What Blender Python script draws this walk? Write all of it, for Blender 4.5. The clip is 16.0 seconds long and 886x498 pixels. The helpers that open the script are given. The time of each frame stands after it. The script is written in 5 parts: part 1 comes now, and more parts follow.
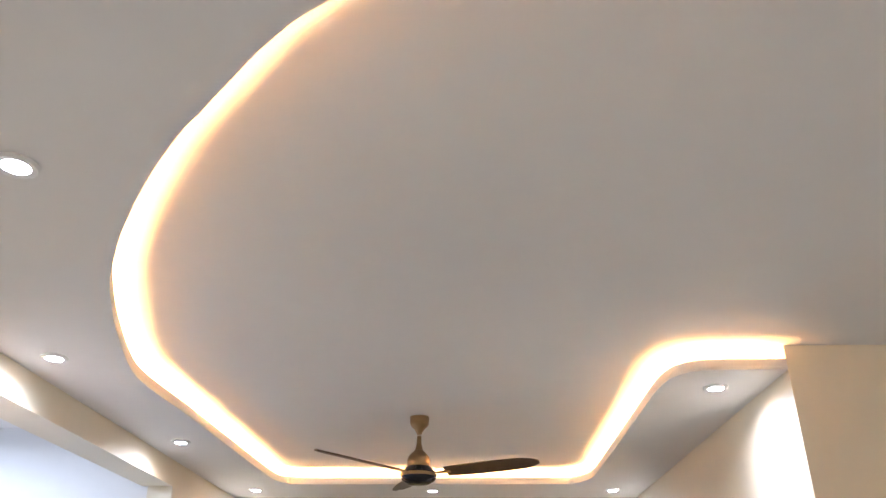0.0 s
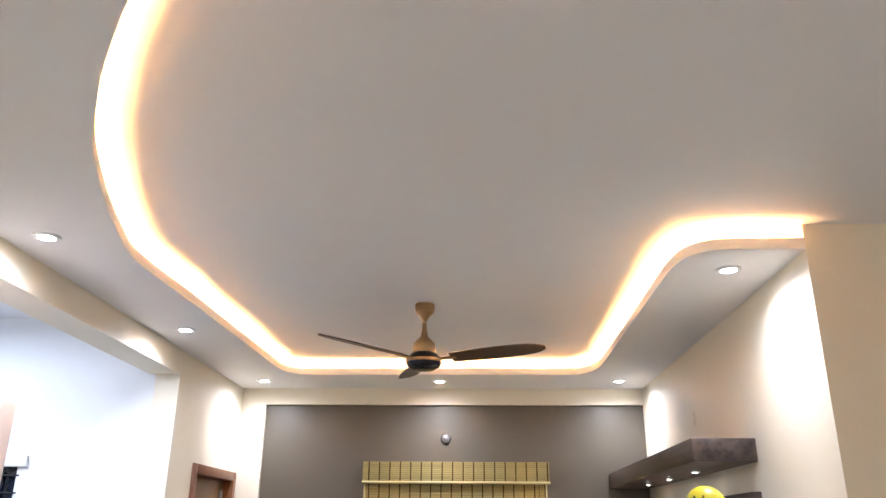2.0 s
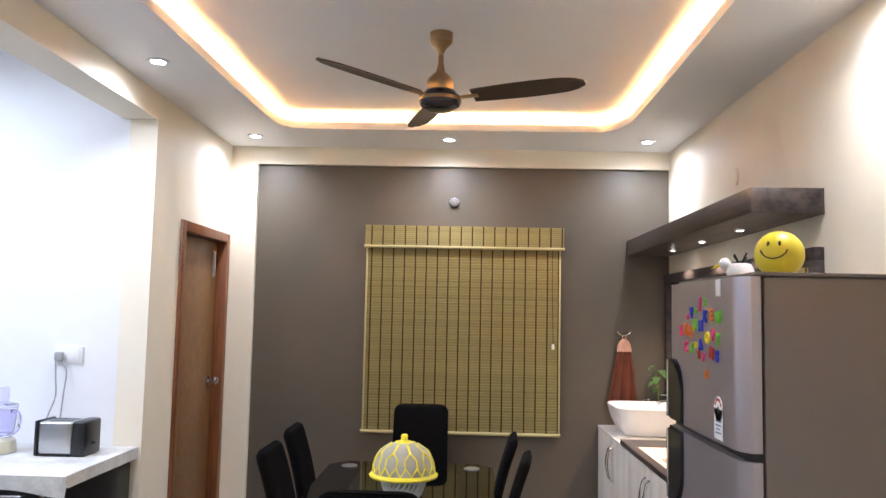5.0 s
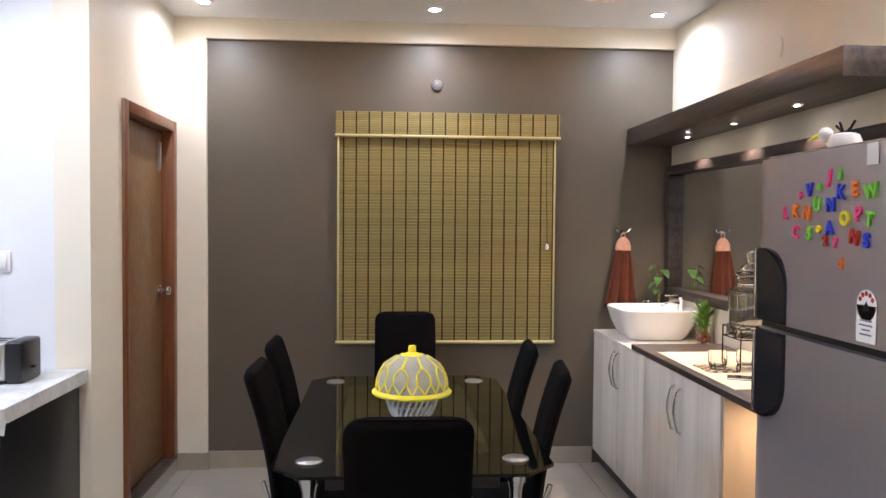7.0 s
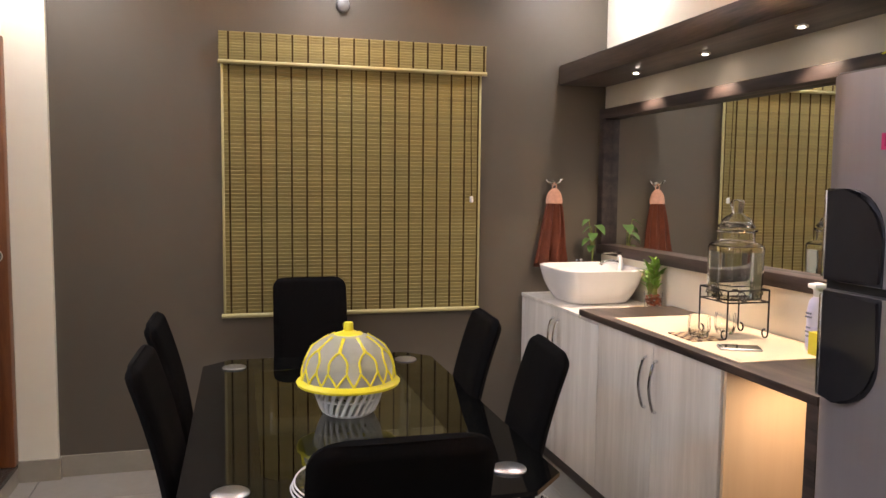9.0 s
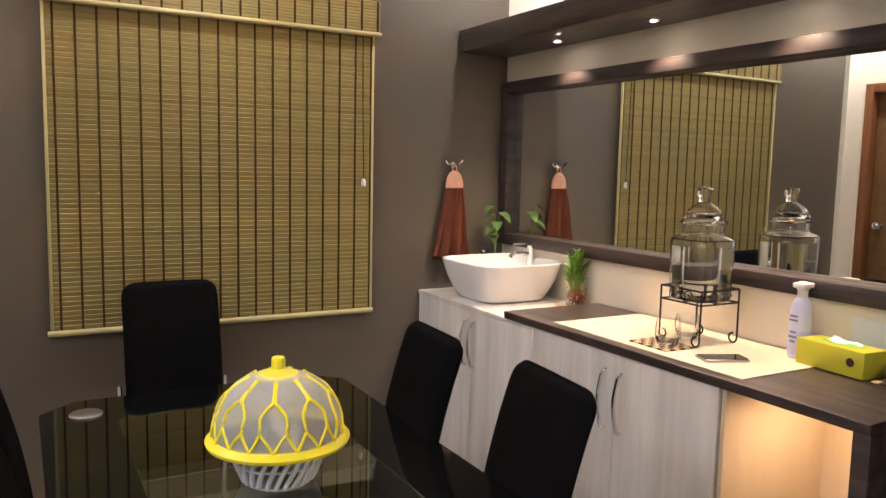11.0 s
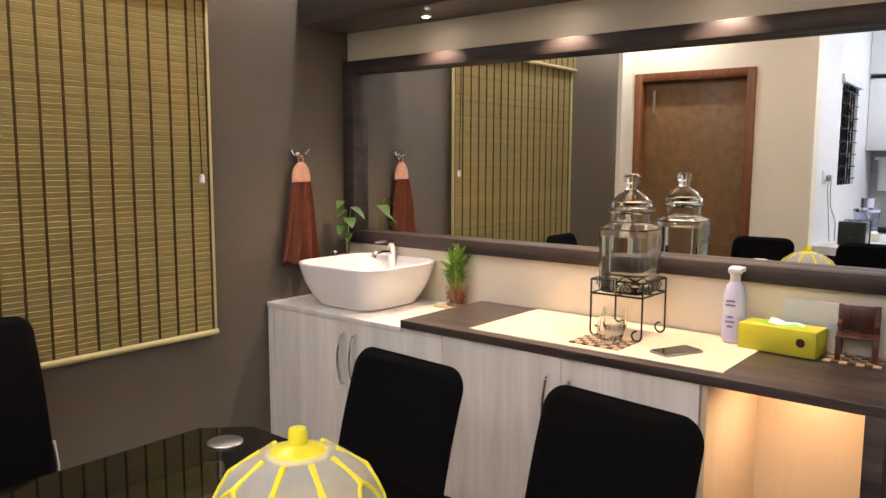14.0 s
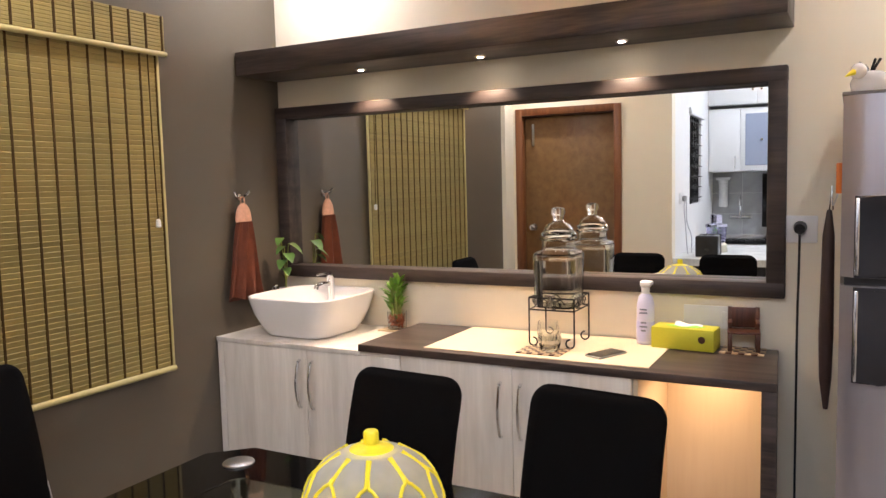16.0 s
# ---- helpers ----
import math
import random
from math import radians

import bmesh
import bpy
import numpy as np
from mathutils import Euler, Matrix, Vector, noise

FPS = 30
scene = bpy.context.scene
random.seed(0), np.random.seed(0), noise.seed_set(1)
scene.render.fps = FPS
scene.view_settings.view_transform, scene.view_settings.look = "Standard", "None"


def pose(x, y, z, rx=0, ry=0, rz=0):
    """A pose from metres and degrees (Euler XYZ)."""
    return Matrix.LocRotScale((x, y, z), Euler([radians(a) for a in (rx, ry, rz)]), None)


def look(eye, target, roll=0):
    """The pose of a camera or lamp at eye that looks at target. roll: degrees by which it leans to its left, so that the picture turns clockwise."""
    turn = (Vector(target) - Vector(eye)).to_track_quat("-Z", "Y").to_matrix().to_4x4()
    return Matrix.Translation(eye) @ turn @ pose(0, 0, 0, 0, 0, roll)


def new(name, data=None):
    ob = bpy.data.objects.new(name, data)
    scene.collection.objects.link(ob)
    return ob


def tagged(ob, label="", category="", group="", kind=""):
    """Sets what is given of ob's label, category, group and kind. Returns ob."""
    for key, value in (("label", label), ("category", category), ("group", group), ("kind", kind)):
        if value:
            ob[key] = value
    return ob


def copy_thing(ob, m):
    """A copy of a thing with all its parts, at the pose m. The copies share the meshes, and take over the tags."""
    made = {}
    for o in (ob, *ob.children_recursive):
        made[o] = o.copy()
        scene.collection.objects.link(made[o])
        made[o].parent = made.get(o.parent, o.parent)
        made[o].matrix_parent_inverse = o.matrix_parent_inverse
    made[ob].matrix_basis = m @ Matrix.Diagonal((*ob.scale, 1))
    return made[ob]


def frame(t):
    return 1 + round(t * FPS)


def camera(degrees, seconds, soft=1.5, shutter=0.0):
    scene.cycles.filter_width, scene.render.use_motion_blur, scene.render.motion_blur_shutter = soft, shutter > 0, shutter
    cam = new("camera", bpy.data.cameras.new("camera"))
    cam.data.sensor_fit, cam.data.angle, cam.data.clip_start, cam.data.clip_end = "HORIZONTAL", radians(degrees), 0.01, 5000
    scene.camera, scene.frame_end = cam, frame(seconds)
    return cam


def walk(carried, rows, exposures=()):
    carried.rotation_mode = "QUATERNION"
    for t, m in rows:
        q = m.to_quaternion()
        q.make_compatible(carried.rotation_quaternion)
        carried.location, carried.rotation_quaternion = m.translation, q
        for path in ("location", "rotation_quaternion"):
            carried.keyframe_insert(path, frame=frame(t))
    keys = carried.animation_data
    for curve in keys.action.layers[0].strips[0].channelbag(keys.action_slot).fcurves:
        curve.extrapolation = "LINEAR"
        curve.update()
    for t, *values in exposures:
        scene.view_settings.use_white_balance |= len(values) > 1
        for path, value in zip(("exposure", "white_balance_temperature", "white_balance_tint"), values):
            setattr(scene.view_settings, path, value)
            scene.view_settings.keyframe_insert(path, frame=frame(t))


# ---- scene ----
cam = camera(60.4, 16.0)
PATH = [
    (0, (0.153, 0.505, 1.746), (0.1, 2.282, 2.662), 0.3),
    (0.5, (0.145, 0.502, 1.73), (0.1, 2.316, 2.57), 0.3),
    (1, (0.147, 0.536, 1.71), (0.098, 2.376, 2.494), 0.3),
    (1.5, (0.148, 0.588, 1.697), (0.095, 2.442, 2.444), 0.3),
    (2, (0.171, 0.67, 1.685), (0.091, 2.543, 2.382), 0.5),
    (2.5, (0.186, 0.783, 1.662), (0.082, 2.681, 2.282), 0.8),
    (3, (0.181, 0.88, 1.644), (0.066, 2.804, 2.18), 1.0),
    (3.5, (0.161, 0.971, 1.625), (0.049, 2.919, 2.067), 1.1),
    (4, (0.112, 1.073, 1.614), (0.023, 3.041, 1.96), 1.2),
    (4.5, (0.072, 1.171, 1.594), (0.001, 3.153, 1.847), 1.3),
    (5, (0.03, 1.257, 1.576), (-0.026, 3.25, 1.742), 1.2),
    (5.2, (0.014, 1.288, 1.564), (-0.038, 3.282, 1.698), 1.2),
    (7.3, (-0.397, 1.924, 1.483), (-0.199, 3.913, 1.397), 0.3),
    (7.5, (-0.432, 1.978, 1.474), (-0.195, 3.961, 1.377), 0.2),
    (8, (-0.498, 2.17, 1.444), (-0.165, 4.138, 1.32), 0.3),
    (8.5, (-0.535, 2.388, 1.434), (-0.11, 4.337, 1.283), 0.4),
    (9, (-0.564, 2.562, 1.426), (-0.051, 4.488, 1.261), 0.6),
    (9.2, (-0.575, 2.633, 1.425), (-0.032, 4.551, 1.253), 0.6),
    (11.3, (-0.768, 3.346, 1.431), (0.268, 5.044, 1.215), 1.3),
    (11.5, (-0.779, 3.387, 1.428), (0.294, 5.061, 1.209), 1.3),
    (12, (-0.81, 3.49, 1.42), (0.354, 5.101, 1.193), 1.2),
    (12.5, (-0.859, 3.619, 1.406), (0.408, 5.149, 1.173), 1.1),
    (13, (-0.895, 3.753, 1.411), (0.464, 5.199, 1.166), 0.8),
    (13.5, (-0.923, 3.863, 1.411), (0.516, 5.231, 1.171), 0.5),
    (14, (-1.022, 3.997, 1.43), (0.521, 5.249, 1.197), 0.2),
    (14.5, (-1.136, 4.087, 1.449), (0.489, 5.232, 1.231), -0.3),
    (15, (-1.222, 4.101, 1.465), (0.448, 5.183, 1.264), -0.9),
    (15.5, (-1.354, 4.086, 1.479), (0.359, 5.1, 1.296), -1.3),
    (16, (-1.491, 4.086, 1.492), (0.262, 5.031, 1.317), -1.4),
]
walk(cam, [(t, look(eye, target, roll)) for t, eye, target, roll in PATH], exposures=[(0, 1.06, 6150, 18), (5, 1.09, 6150, 18), (7.5, 0.95, 6250, 20), (9, 0.88, 6850, 22), (16, 0.97, 7000, 21)])

# ---- tools ----
F = -0.02            # floor level
CEIL, RECESS = 2.72, 2.822


def nodes_of(name):
    m = bpy.data.materials.new(name)
    m.use_nodes = True
    nt = m.node_tree
    return m, nt, nt.nodes["Principled BSDF"]


def mat(name, col, rough=0.5, metal=0.0, var=0.12, scale=6.0, bump=0.0, bscale=60.0, coat=0.0, stretch=(1, 1, 1), spec=0.5, per=0.0):
    """Painted or solid surface: base colour broken up by two noises, with fine relief."""
    m, nt, p = nodes_of(name)
    L, N = nt.links.new, nt.nodes.new
    tc = N("ShaderNodeTexCoord")
    mp = N("ShaderNodeMapping")
    mp.inputs["Scale"].default_value = stretch
    L(tc.outputs["Object"], mp.inputs["Vector"])
    n1 = N("ShaderNodeTexNoise")
    n1.inputs["Scale"].default_value, n1.inputs["Detail"].default_value = scale, 6
    L(mp.outputs["Vector"], n1.inputs["Vector"])
    n2 = N("ShaderNodeTexNoise")
    n2.inputs["Scale"].default_value, n2.inputs["Detail"].default_value = scale * 9, 3
    L(mp.outputs["Vector"], n2.inputs["Vector"])
    add = N("ShaderNodeMath")
    add.operation = "MULTIPLY_ADD"
    add.inputs[1].default_value = 0.4
    L(n2.outputs["Fac"], add.inputs[0])
    L(n1.outputs["Fac"], add.inputs[2])
    ramp = N("ShaderNodeMapRange")
    ramp.inputs[1].default_value, ramp.inputs[2].default_value = 0.4, 1.0
    ramp.inputs[3].default_value, ramp.inputs[4].default_value = 1 - var, 1 + var
    L(add.outputs[0], ramp.inputs[0])
    mix = N("ShaderNodeVectorMath")
    mix.operation = "SCALE"
    mix.inputs[0].default_value = col
    if per:
        oi = N("ShaderNodeObjectInfo")
        r2 = N("ShaderNodeMapRange")
        r2.inputs[3].default_value, r2.inputs[4].default_value = 1 - per, 1 + per
        L(oi.outputs["Random"], r2.inputs[0])
        mm = N("ShaderNodeMath")
        mm.operation = "MULTIPLY"
        L(r2.outputs[0], mm.inputs[0])
        L(ramp.outputs[0], mm.inputs[1])
        L(mm.outputs[0], mix.inputs["Scale"])
    else:
        L(ramp.outputs[0], mix.inputs["Scale"])
    L(mix.outputs[0], p.inputs["Base Color"])
    p.inputs["Roughness"].default_value, p.inputs["Metallic"].default_value = rough, metal
    p.inputs["Coat Weight"].default_value = coat
    p.inputs["Specular IOR Level"].default_value = spec
    rr = N("ShaderNodeMapRange")
    rr.inputs[3].default_value, rr.inputs[4].default_value = max(0.02, rough * 0.85), min(1, rough * 1.15)
    L(n1.outputs["Fac"], rr.inputs[0])
    L(rr.outputs[0], p.inputs["Roughness"])
    if bump:
        n3 = N("ShaderNodeTexNoise")
        n3.inputs["Scale"].default_value, n3.inputs["Detail"].default_value = bscale, 4
        L(mp.outputs["Vector"], n3.inputs["Vector"])
        b = N("ShaderNodeBump")
        b.inputs["Strength"].default_value, b.inputs["Distance"].default_value = bump, 0.004
        L(n3.outputs["Fac"], b.inputs["Height"])
        L(b.outputs["Normal"], p.inputs["Normal"])
    return m


def wood(name, dark, light, axis="Y", scale=3.0, rough=0.4, coat=0.0, contrast=1.0):
    """Laminate or veneer: streaks along one axis over a slow drift of tone."""
    m, nt, p = nodes_of(name)
    L, N = nt.links.new, nt.nodes.new
    tc = N("ShaderNodeTexCoord")
    mp = N("ShaderNodeMapping")
    s = {"X": (0.7, 9, 9), "Y": (9, 0.7, 9), "Z": (9, 9, 0.7)}[axis]
    mp.inputs["Scale"].default_value = s
    L(tc.outputs["Object"], mp.inputs["Vector"])
    n1 = N("ShaderNodeTexNoise")
    n1.inputs["Scale"].default_value, n1.inputs["Detail"].default_value, n1.inputs["Distortion"].default_value = scale, 7, 0.4
    L(mp.outputs["Vector"], n1.inputs["Vector"])
    n2 = N("ShaderNodeTexNoise")
    n2.inputs["Scale"].default_value, n2.inputs["Detail"].default_value = scale * 7, 4
    L(mp.outputs["Vector"], n2.inputs["Vector"])
    add = N("ShaderNodeMath")
    add.operation = "MULTIPLY_ADD"
    add.inputs[1].default_value = 0.35
    L(n2.outputs["Fac"], add.inputs[0])
    L(n1.outputs["Fac"], add.inputs[2])
    cr = N("ShaderNodeValToRGB")
    cr.color_ramp.elements[0].position, cr.color_ramp.elements[1].position = 0.68 - 0.22 / contrast, 0.68 + 0.2 / contrast
    cr.color_ramp.elements[0].color, cr.color_ramp.elements[1].color = (*dark, 1), (*light, 1)
    L(add.outputs[0], cr.inputs["Fac"])
    L(cr.outputs["Color"], p.inputs["Base Color"])
    p.inputs["Roughness"].default_value, p.inputs["Coat Weight"].default_value = rough, coat
    b = N("ShaderNodeBump")
    b.inputs["Strength"].default_value, b.inputs["Distance"].default_value = 0.12, 0.002
    L(n2.outputs["Fac"], b.inputs["Height"])
    L(b.outputs["Normal"], p.inputs["Normal"])
    return m


def glow(name, col, strength):
    m = bpy.data.materials.new(name)
    m.use_nodes = True
    nt = m.node_tree
    nt.nodes.clear()
    e, o = nt.nodes.new("ShaderNodeEmission"), nt.nodes.new("ShaderNodeOutputMaterial")
    e.inputs["Color"].default_value, e.inputs["Strength"].default_value = (*col, 1), strength
    nt.links.new(e.outputs[0], o.inputs["Surface"])
    return m


def glass(name, col=(1, 1, 1), rough=0.0, ior=1.45):
    m, nt, p = nodes_of(name)
    p.inputs["Base Color"].default_value = (*col, 1)
    p.inputs["Transmission Weight"].default_value = 1.0
    p.inputs["Roughness"].default_value, p.inputs["IOR"].default_value = rough, ior
    return m


def box(bm, x0, x1, y0, y1, z0, z1, bevel=0.0, seg=2):
    g = bmesh.ops.create_cube(bm, size=1)
    vs = g["verts"]
    bmesh.ops.transform(bm, matrix=Matrix.LocRotScale(((x0 + x1) / 2, (y0 + y1) / 2, (z0 + z1) / 2), None, (abs(x1 - x0), abs(y1 - y0), abs(z1 - z0))), verts=vs)
    if bevel:
        es = list({e for v in vs for e in v.link_edges})
        bmesh.ops.bevel(bm, geom=es, offset=bevel, segments=seg, affect="EDGES", profile=0.5)
    return bm


def cyl(bm, a, b, r0, r1=None, seg=20):
    a, b = Vector(a), Vector(b)
    r1 = r0 if r1 is None else r1
    d = b - a
    m = Matrix.Translation((a + b) / 2) @ d.to_track_quat("Z", "Y").to_matrix().to_4x4()
    bmesh.ops.create_cone(bm, cap_ends=True, segments=seg, radius1=r0, radius2=r1, depth=d.length, matrix=m)
    return bm


def tube(bm, pts, r, seg=10, closed=False):
    """A round bar along a line of points."""
    pts = [Vector(p) for p in pts]
    n = len(pts)
    rings = []
    up = Vector((0, 0, 1))
    for i, p in enumerate(pts):
        d = (pts[(i + 1) % n] - pts[i - 1]) if closed else (pts[min(i + 1, n - 1)] - pts[max(i - 1, 0)])
        d = d.normalized()
        ref = up if abs(d.dot(up)) < 0.95 else Vector((1, 0, 0))
        u = d.cross(ref).normalized()
        v = u.cross(d).normalized()
        rr = r[i] if isinstance(r, (list, tuple)) else r
        rings.append([bm.verts.new(p + (u * math.cos(k * 2 * math.pi / seg) + v * math.sin(k * 2 * math.pi / seg)) * rr) for k in range(seg)])
    for i in range(n if closed else n - 1):
        a, b = rings[i], rings[(i + 1) % n]
        for k in range(seg):
            bm.faces.new((a[k], a[(k + 1) % seg], b[(k + 1) % seg], b[k]))
    if not closed:
        bm.faces.new(rings[0][::-1])
        bm.faces.new(rings[-1])
    return bm


def lathe(bm, prof, c=(0, 0, 0), seg=32, power=2.0):
    """Turns a profile of (radius, height) about z; power above 2 makes it squarish."""
    rings = []
    for r, z in prof:
        ring = []
        for k in range(seg):
            t = 2 * math.pi * k / seg
            q = (abs(math.cos(t)) ** power + abs(math.sin(t)) ** power) ** (-1 / power)
            ring.append(bm.verts.new((c[0] + r * q * math.cos(t), c[1] + r * q * math.sin(t), c[2] + z)))
        rings.append(ring)
    for a, b in zip(rings, rings[1:]):
        for k in range(seg):
            bm.faces.new((a[k], a[(k + 1) % seg], b[(k + 1) % seg], b[k]))
    if prof[0][0] > 1e-4:
        bm.faces.new(rings[0][::-1])
    if prof[-1][0] > 1e-4:
        bm.faces.new(rings[-1])
    return bm


def curve(pts, n=6):
    """A smooth line through points (Catmull-Rom)."""
    P = [Vector(p) for p in pts]
    out = []
    for i in range(len(P) - 1):
        a, b, c, d = P[max(i - 1, 0)], P[i], P[i + 1], P[min(i + 2, len(P) - 1)]
        for k in range(n):
            t = k / n
            out.append(0.5 * ((2 * b) + (c - a) * t + (2 * a - 5 * b + 4 * c - d) * t * t + (3 * b - a - 3 * c + d) * t ** 3))
    out.append(P[-1])
    return out


def link(name, bm, material, smooth=True, angle=35):
    bmesh.ops.recalc_face_normals(bm, faces=bm.faces)
    me = bpy.data.meshes.new(name)
    bm.to_mesh(me)
    bm.free()
    me.materials.append(material)
    if smooth:
        me.shade_smooth()
        me.set_sharp_from_angle(angle=radians(angle))
    return new(name, me)


def part(name, bm, material, parent, label="", smooth=True):
    ob = link(name, bm, material, smooth)
    ob.parent = parent
    m = parent.matrix_basis.copy()
    if parent.parent:
        m = parent.parent.matrix_basis @ parent.matrix_parent_inverse @ m
    ob.matrix_parent_inverse = m.inverted()
    if label:
        ob["label"] = label
    return ob


def piece(name, mesh, m, parent):
    """One of many alike pieces that share a mesh."""
    ob = new(name, mesh)
    ob.parent = parent
    ob.matrix_parent_inverse = parent.matrix_basis.inverted()
    ob.matrix_basis = m
    return ob


def thing(name, base, label, category, group="", kind=""):
    e = new(name)
    e.empty_display_size = 0.05
    e.matrix_basis = Matrix.Translation(base)
    return tagged(e, label, category, group, kind)


def setting(name, bm, material, label, category, smooth=False):
    return tagged(link(name, bm, material, smooth), label, category, kind="structure")


def B():
    return bmesh.new()


# ---- world and large lights ----
world = bpy.data.worlds.new("night")
world.use_nodes = True
world.node_tree.nodes["Background"].inputs["Color"].default_value = (0.01, 0.012, 0.02, 1)
world.node_tree.nodes["Background"].inputs["Strength"].default_value = 0.3
scene.world = world

COOL = (0.9, 0.95, 1.0)
SPOTS = [(-0.876, 1.95), (-1.438, 3.285), (-1.414, 4.69), (-1.368, 6.194), (-0.082, 6.218), (1.215, 6.2), (1.23, 3.71)]
LIVING_W = 72.0
SPOT_W, LED_W, NICHE_W, KITCHEN_W, COVE = 38.0, 25.0, 1.25, 28.0, 88.0


def spot_lamp(name, place, watts, col, angle, blend, radius):
    d = bpy.data.lights.new(name, "SPOT")
    d.energy, d.color, d.spot_size, d.spot_blend, d.shadow_soft_size = watts, col, radians(angle), blend, radius
    ob = new(name, d)
    ob.matrix_basis = Matrix.Translation(place)
    return ob


def area_lamp(name, m, watts, col, sx, sy):
    d = bpy.data.lights.new(name, "AREA")
    d.energy, d.color, d.shape, d.size, d.size_y = watts, col, "RECTANGLE", sx, sy
    ob = new(name, d)
    ob.matrix_basis = m
    return ob


LIVING = [(-0.45, 0.3), (1.2, 0.2), (2.9, 0.25), (-1.0, -1.4), (1.1, -1.6), (3.1, -1.5)]
for sx, sy in SPOTS:
    spot_lamp("downlight_lamp", (sx, sy, CEIL - 0.012), SPOT_W, COOL, 168, 1.0, 0.05)
for sx, sy in LIVING:
    spot_lamp("downlight_lamp", (sx, sy, CEIL - 0.012), LIVING_W, COOL, 150, 1.0, 0.035)
LEDS = [(1.318, 5.985), (1.318, 5.41), (1.318, 4.84)]
for sx, sy in LEDS:
    spot_lamp("shelf_led_lamp", (sx, sy, 1.981), LED_W, (1.0, 0.83, 0.62), 104, 0.8, 0.012)
area_lamp("niche_lamp", pose(1.2, 4.515, 0.815), NICHE_W, (1.0, 0.73, 0.46), 0.3, 0.04)
area_lamp("kitchen_tube_lamp", pose(-2.9, 3.9, 2.86), KITCHEN_W, (0.72, 0.85, 1.0), 0.6, 1.2)

# ---- materials ----
M_CREAM = mat("cream_paint", (0.83, 0.76, 0.62), 0.55, var=0.03, scale=1.5, bump=0.06, bscale=180)
M_WHITE = mat("white_paint", (0.82, 0.82, 0.82), 0.55, var=0.03, scale=1.5, bump=0.05, bscale=180)
M_CEIL = mat("ceiling_paint", (0.84, 0.83, 0.83), 0.6, var=0.025, scale=1.0, bump=0.04, bscale=120)
M_GREY = mat("taupe_paint", (0.106, 0.087, 0.066), 0.42, var=0.05, scale=1.2, bump=0.06, bscale=180)
M_TILE = mat("vitrified_tile", (0.29, 0.265, 0.23), 0.16, var=0.08, scale=3.0, coat=0.2, per=0.03)
M_GROUT = mat("tile_grout", (0.22, 0.19, 0.15), 0.8, var=0.1)
M_SKIRT = mat("skirting_tile", (0.34, 0.30, 0.24), 0.22, var=0.08, scale=5)
M_FRAME = wood("door_frame_wood", (0.13, 0.038, 0.012), (0.24, 0.085, 0.028), "Z", 3, 0.4)
M_DOOR = wood("door_veneer", (0.155, 0.075, 0.026), (0.22, 0.115, 0.042), "X", 2.0, 0.42)
M_SILL = mat("dark_granite", (0.06, 0.045, 0.035), 0.25, var=0.25, scale=40)
M_WENGE = wood("wenge_laminate", (0.016, 0.011, 0.0105), (0.085, 0.06, 0.051), "Y", 2.2, 0.38, contrast=1.2)
M_FRAMEWOOD = wood("dark_frame_wood", (0.012, 0.008, 0.008), (0.05, 0.034, 0.03), "Y", 2.2, 0.55, contrast=1.2)
M_ASH = wood("pale_ash_laminate", (0.54, 0.50, 0.45), (0.76, 0.72, 0.67), "Z", 1.6, 0.42, contrast=0.8)
M_MAPLE = wood("maple_laminate", (0.66, 0.50, 0.33), (0.74, 0.59, 0.41), "Z", 1.2, 0.45, contrast=0.7)
M_RUNNER = mat("cream_runner_cloth", (0.74, 0.60, 0.43), 0.8, var=0.04, scale=20, bump=0.3, bscale=900)
M_MIRROR = mat("mirror_silver", (0.9, 0.92, 0.9), 0.0, 1.0, var=0.0)
M_MIRROR.node_tree.nodes["Principled BSDF"].inputs["Roughness"].default_value = 0.0
for lk in list(M_MIRROR.node_tree.nodes["Principled BSDF"].inputs["Roughness"].links):
    M_MIRROR.node_tree.links.remove(lk)
M_CHROME = mat("chrome", (0.75, 0.76, 0.78), 0.12, 1.0, var=0.03)
M_STEEL = mat("brushed_steel", (0.55, 0.55, 0.56), 0.3, 1.0, var=0.06, stretch=(1, 1, 20))
M_BLACKCLOTH = mat("black_fabric", (0.003, 0.0028, 0.003), 0.85, var=0.25, scale=8, bump=0.25, bscale=700, spec=0.06)
M_BLACKGLASS = mat("black_glass", (0.004, 0.004, 0.0038), 0.05, var=0.1, spec=0.3)
M_BLACK = mat("black_plastic", (0.012, 0.012, 0.013), 0.35, var=0.1)
M_CLEARDARK = glass("smoked_clear_glass", (0.3, 0.33, 0.27), 0.0, 1.5)
M_SPOT = glow("downlight_disc", COOL, 30)
M_LED = glow("led_disc", (1.0, 0.93, 0.8), 40)
M_COVE = glow("cove_strip", (1.0, 0.5, 0.17), COVE)
M_TUBE = glow("tube_light", (0.85, 0.92, 1.0), 6)
M_WPLASTIC = mat("white_plastic", (0.78, 0.78, 0.78), 0.35, var=0.02)
M_PORCELAIN = mat("white_porcelain", (0.85, 0.83, 0.82), 0.12, var=0.02, coat=0.4)
M_BRASS = mat("antique_brass", (0.34, 0.23, 0.12), 0.3, 0.9, var=0.15, scale=12)
M_BLADE = mat("dark_walnut_blade", (0.055, 0.032, 0.018), 0.4, var=0.2, scale=5, stretch=(1, 8, 1))
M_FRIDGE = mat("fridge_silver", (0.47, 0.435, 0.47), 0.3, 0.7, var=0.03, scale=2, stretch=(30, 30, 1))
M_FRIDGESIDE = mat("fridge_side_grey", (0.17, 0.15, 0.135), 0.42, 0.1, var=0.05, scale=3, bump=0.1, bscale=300)
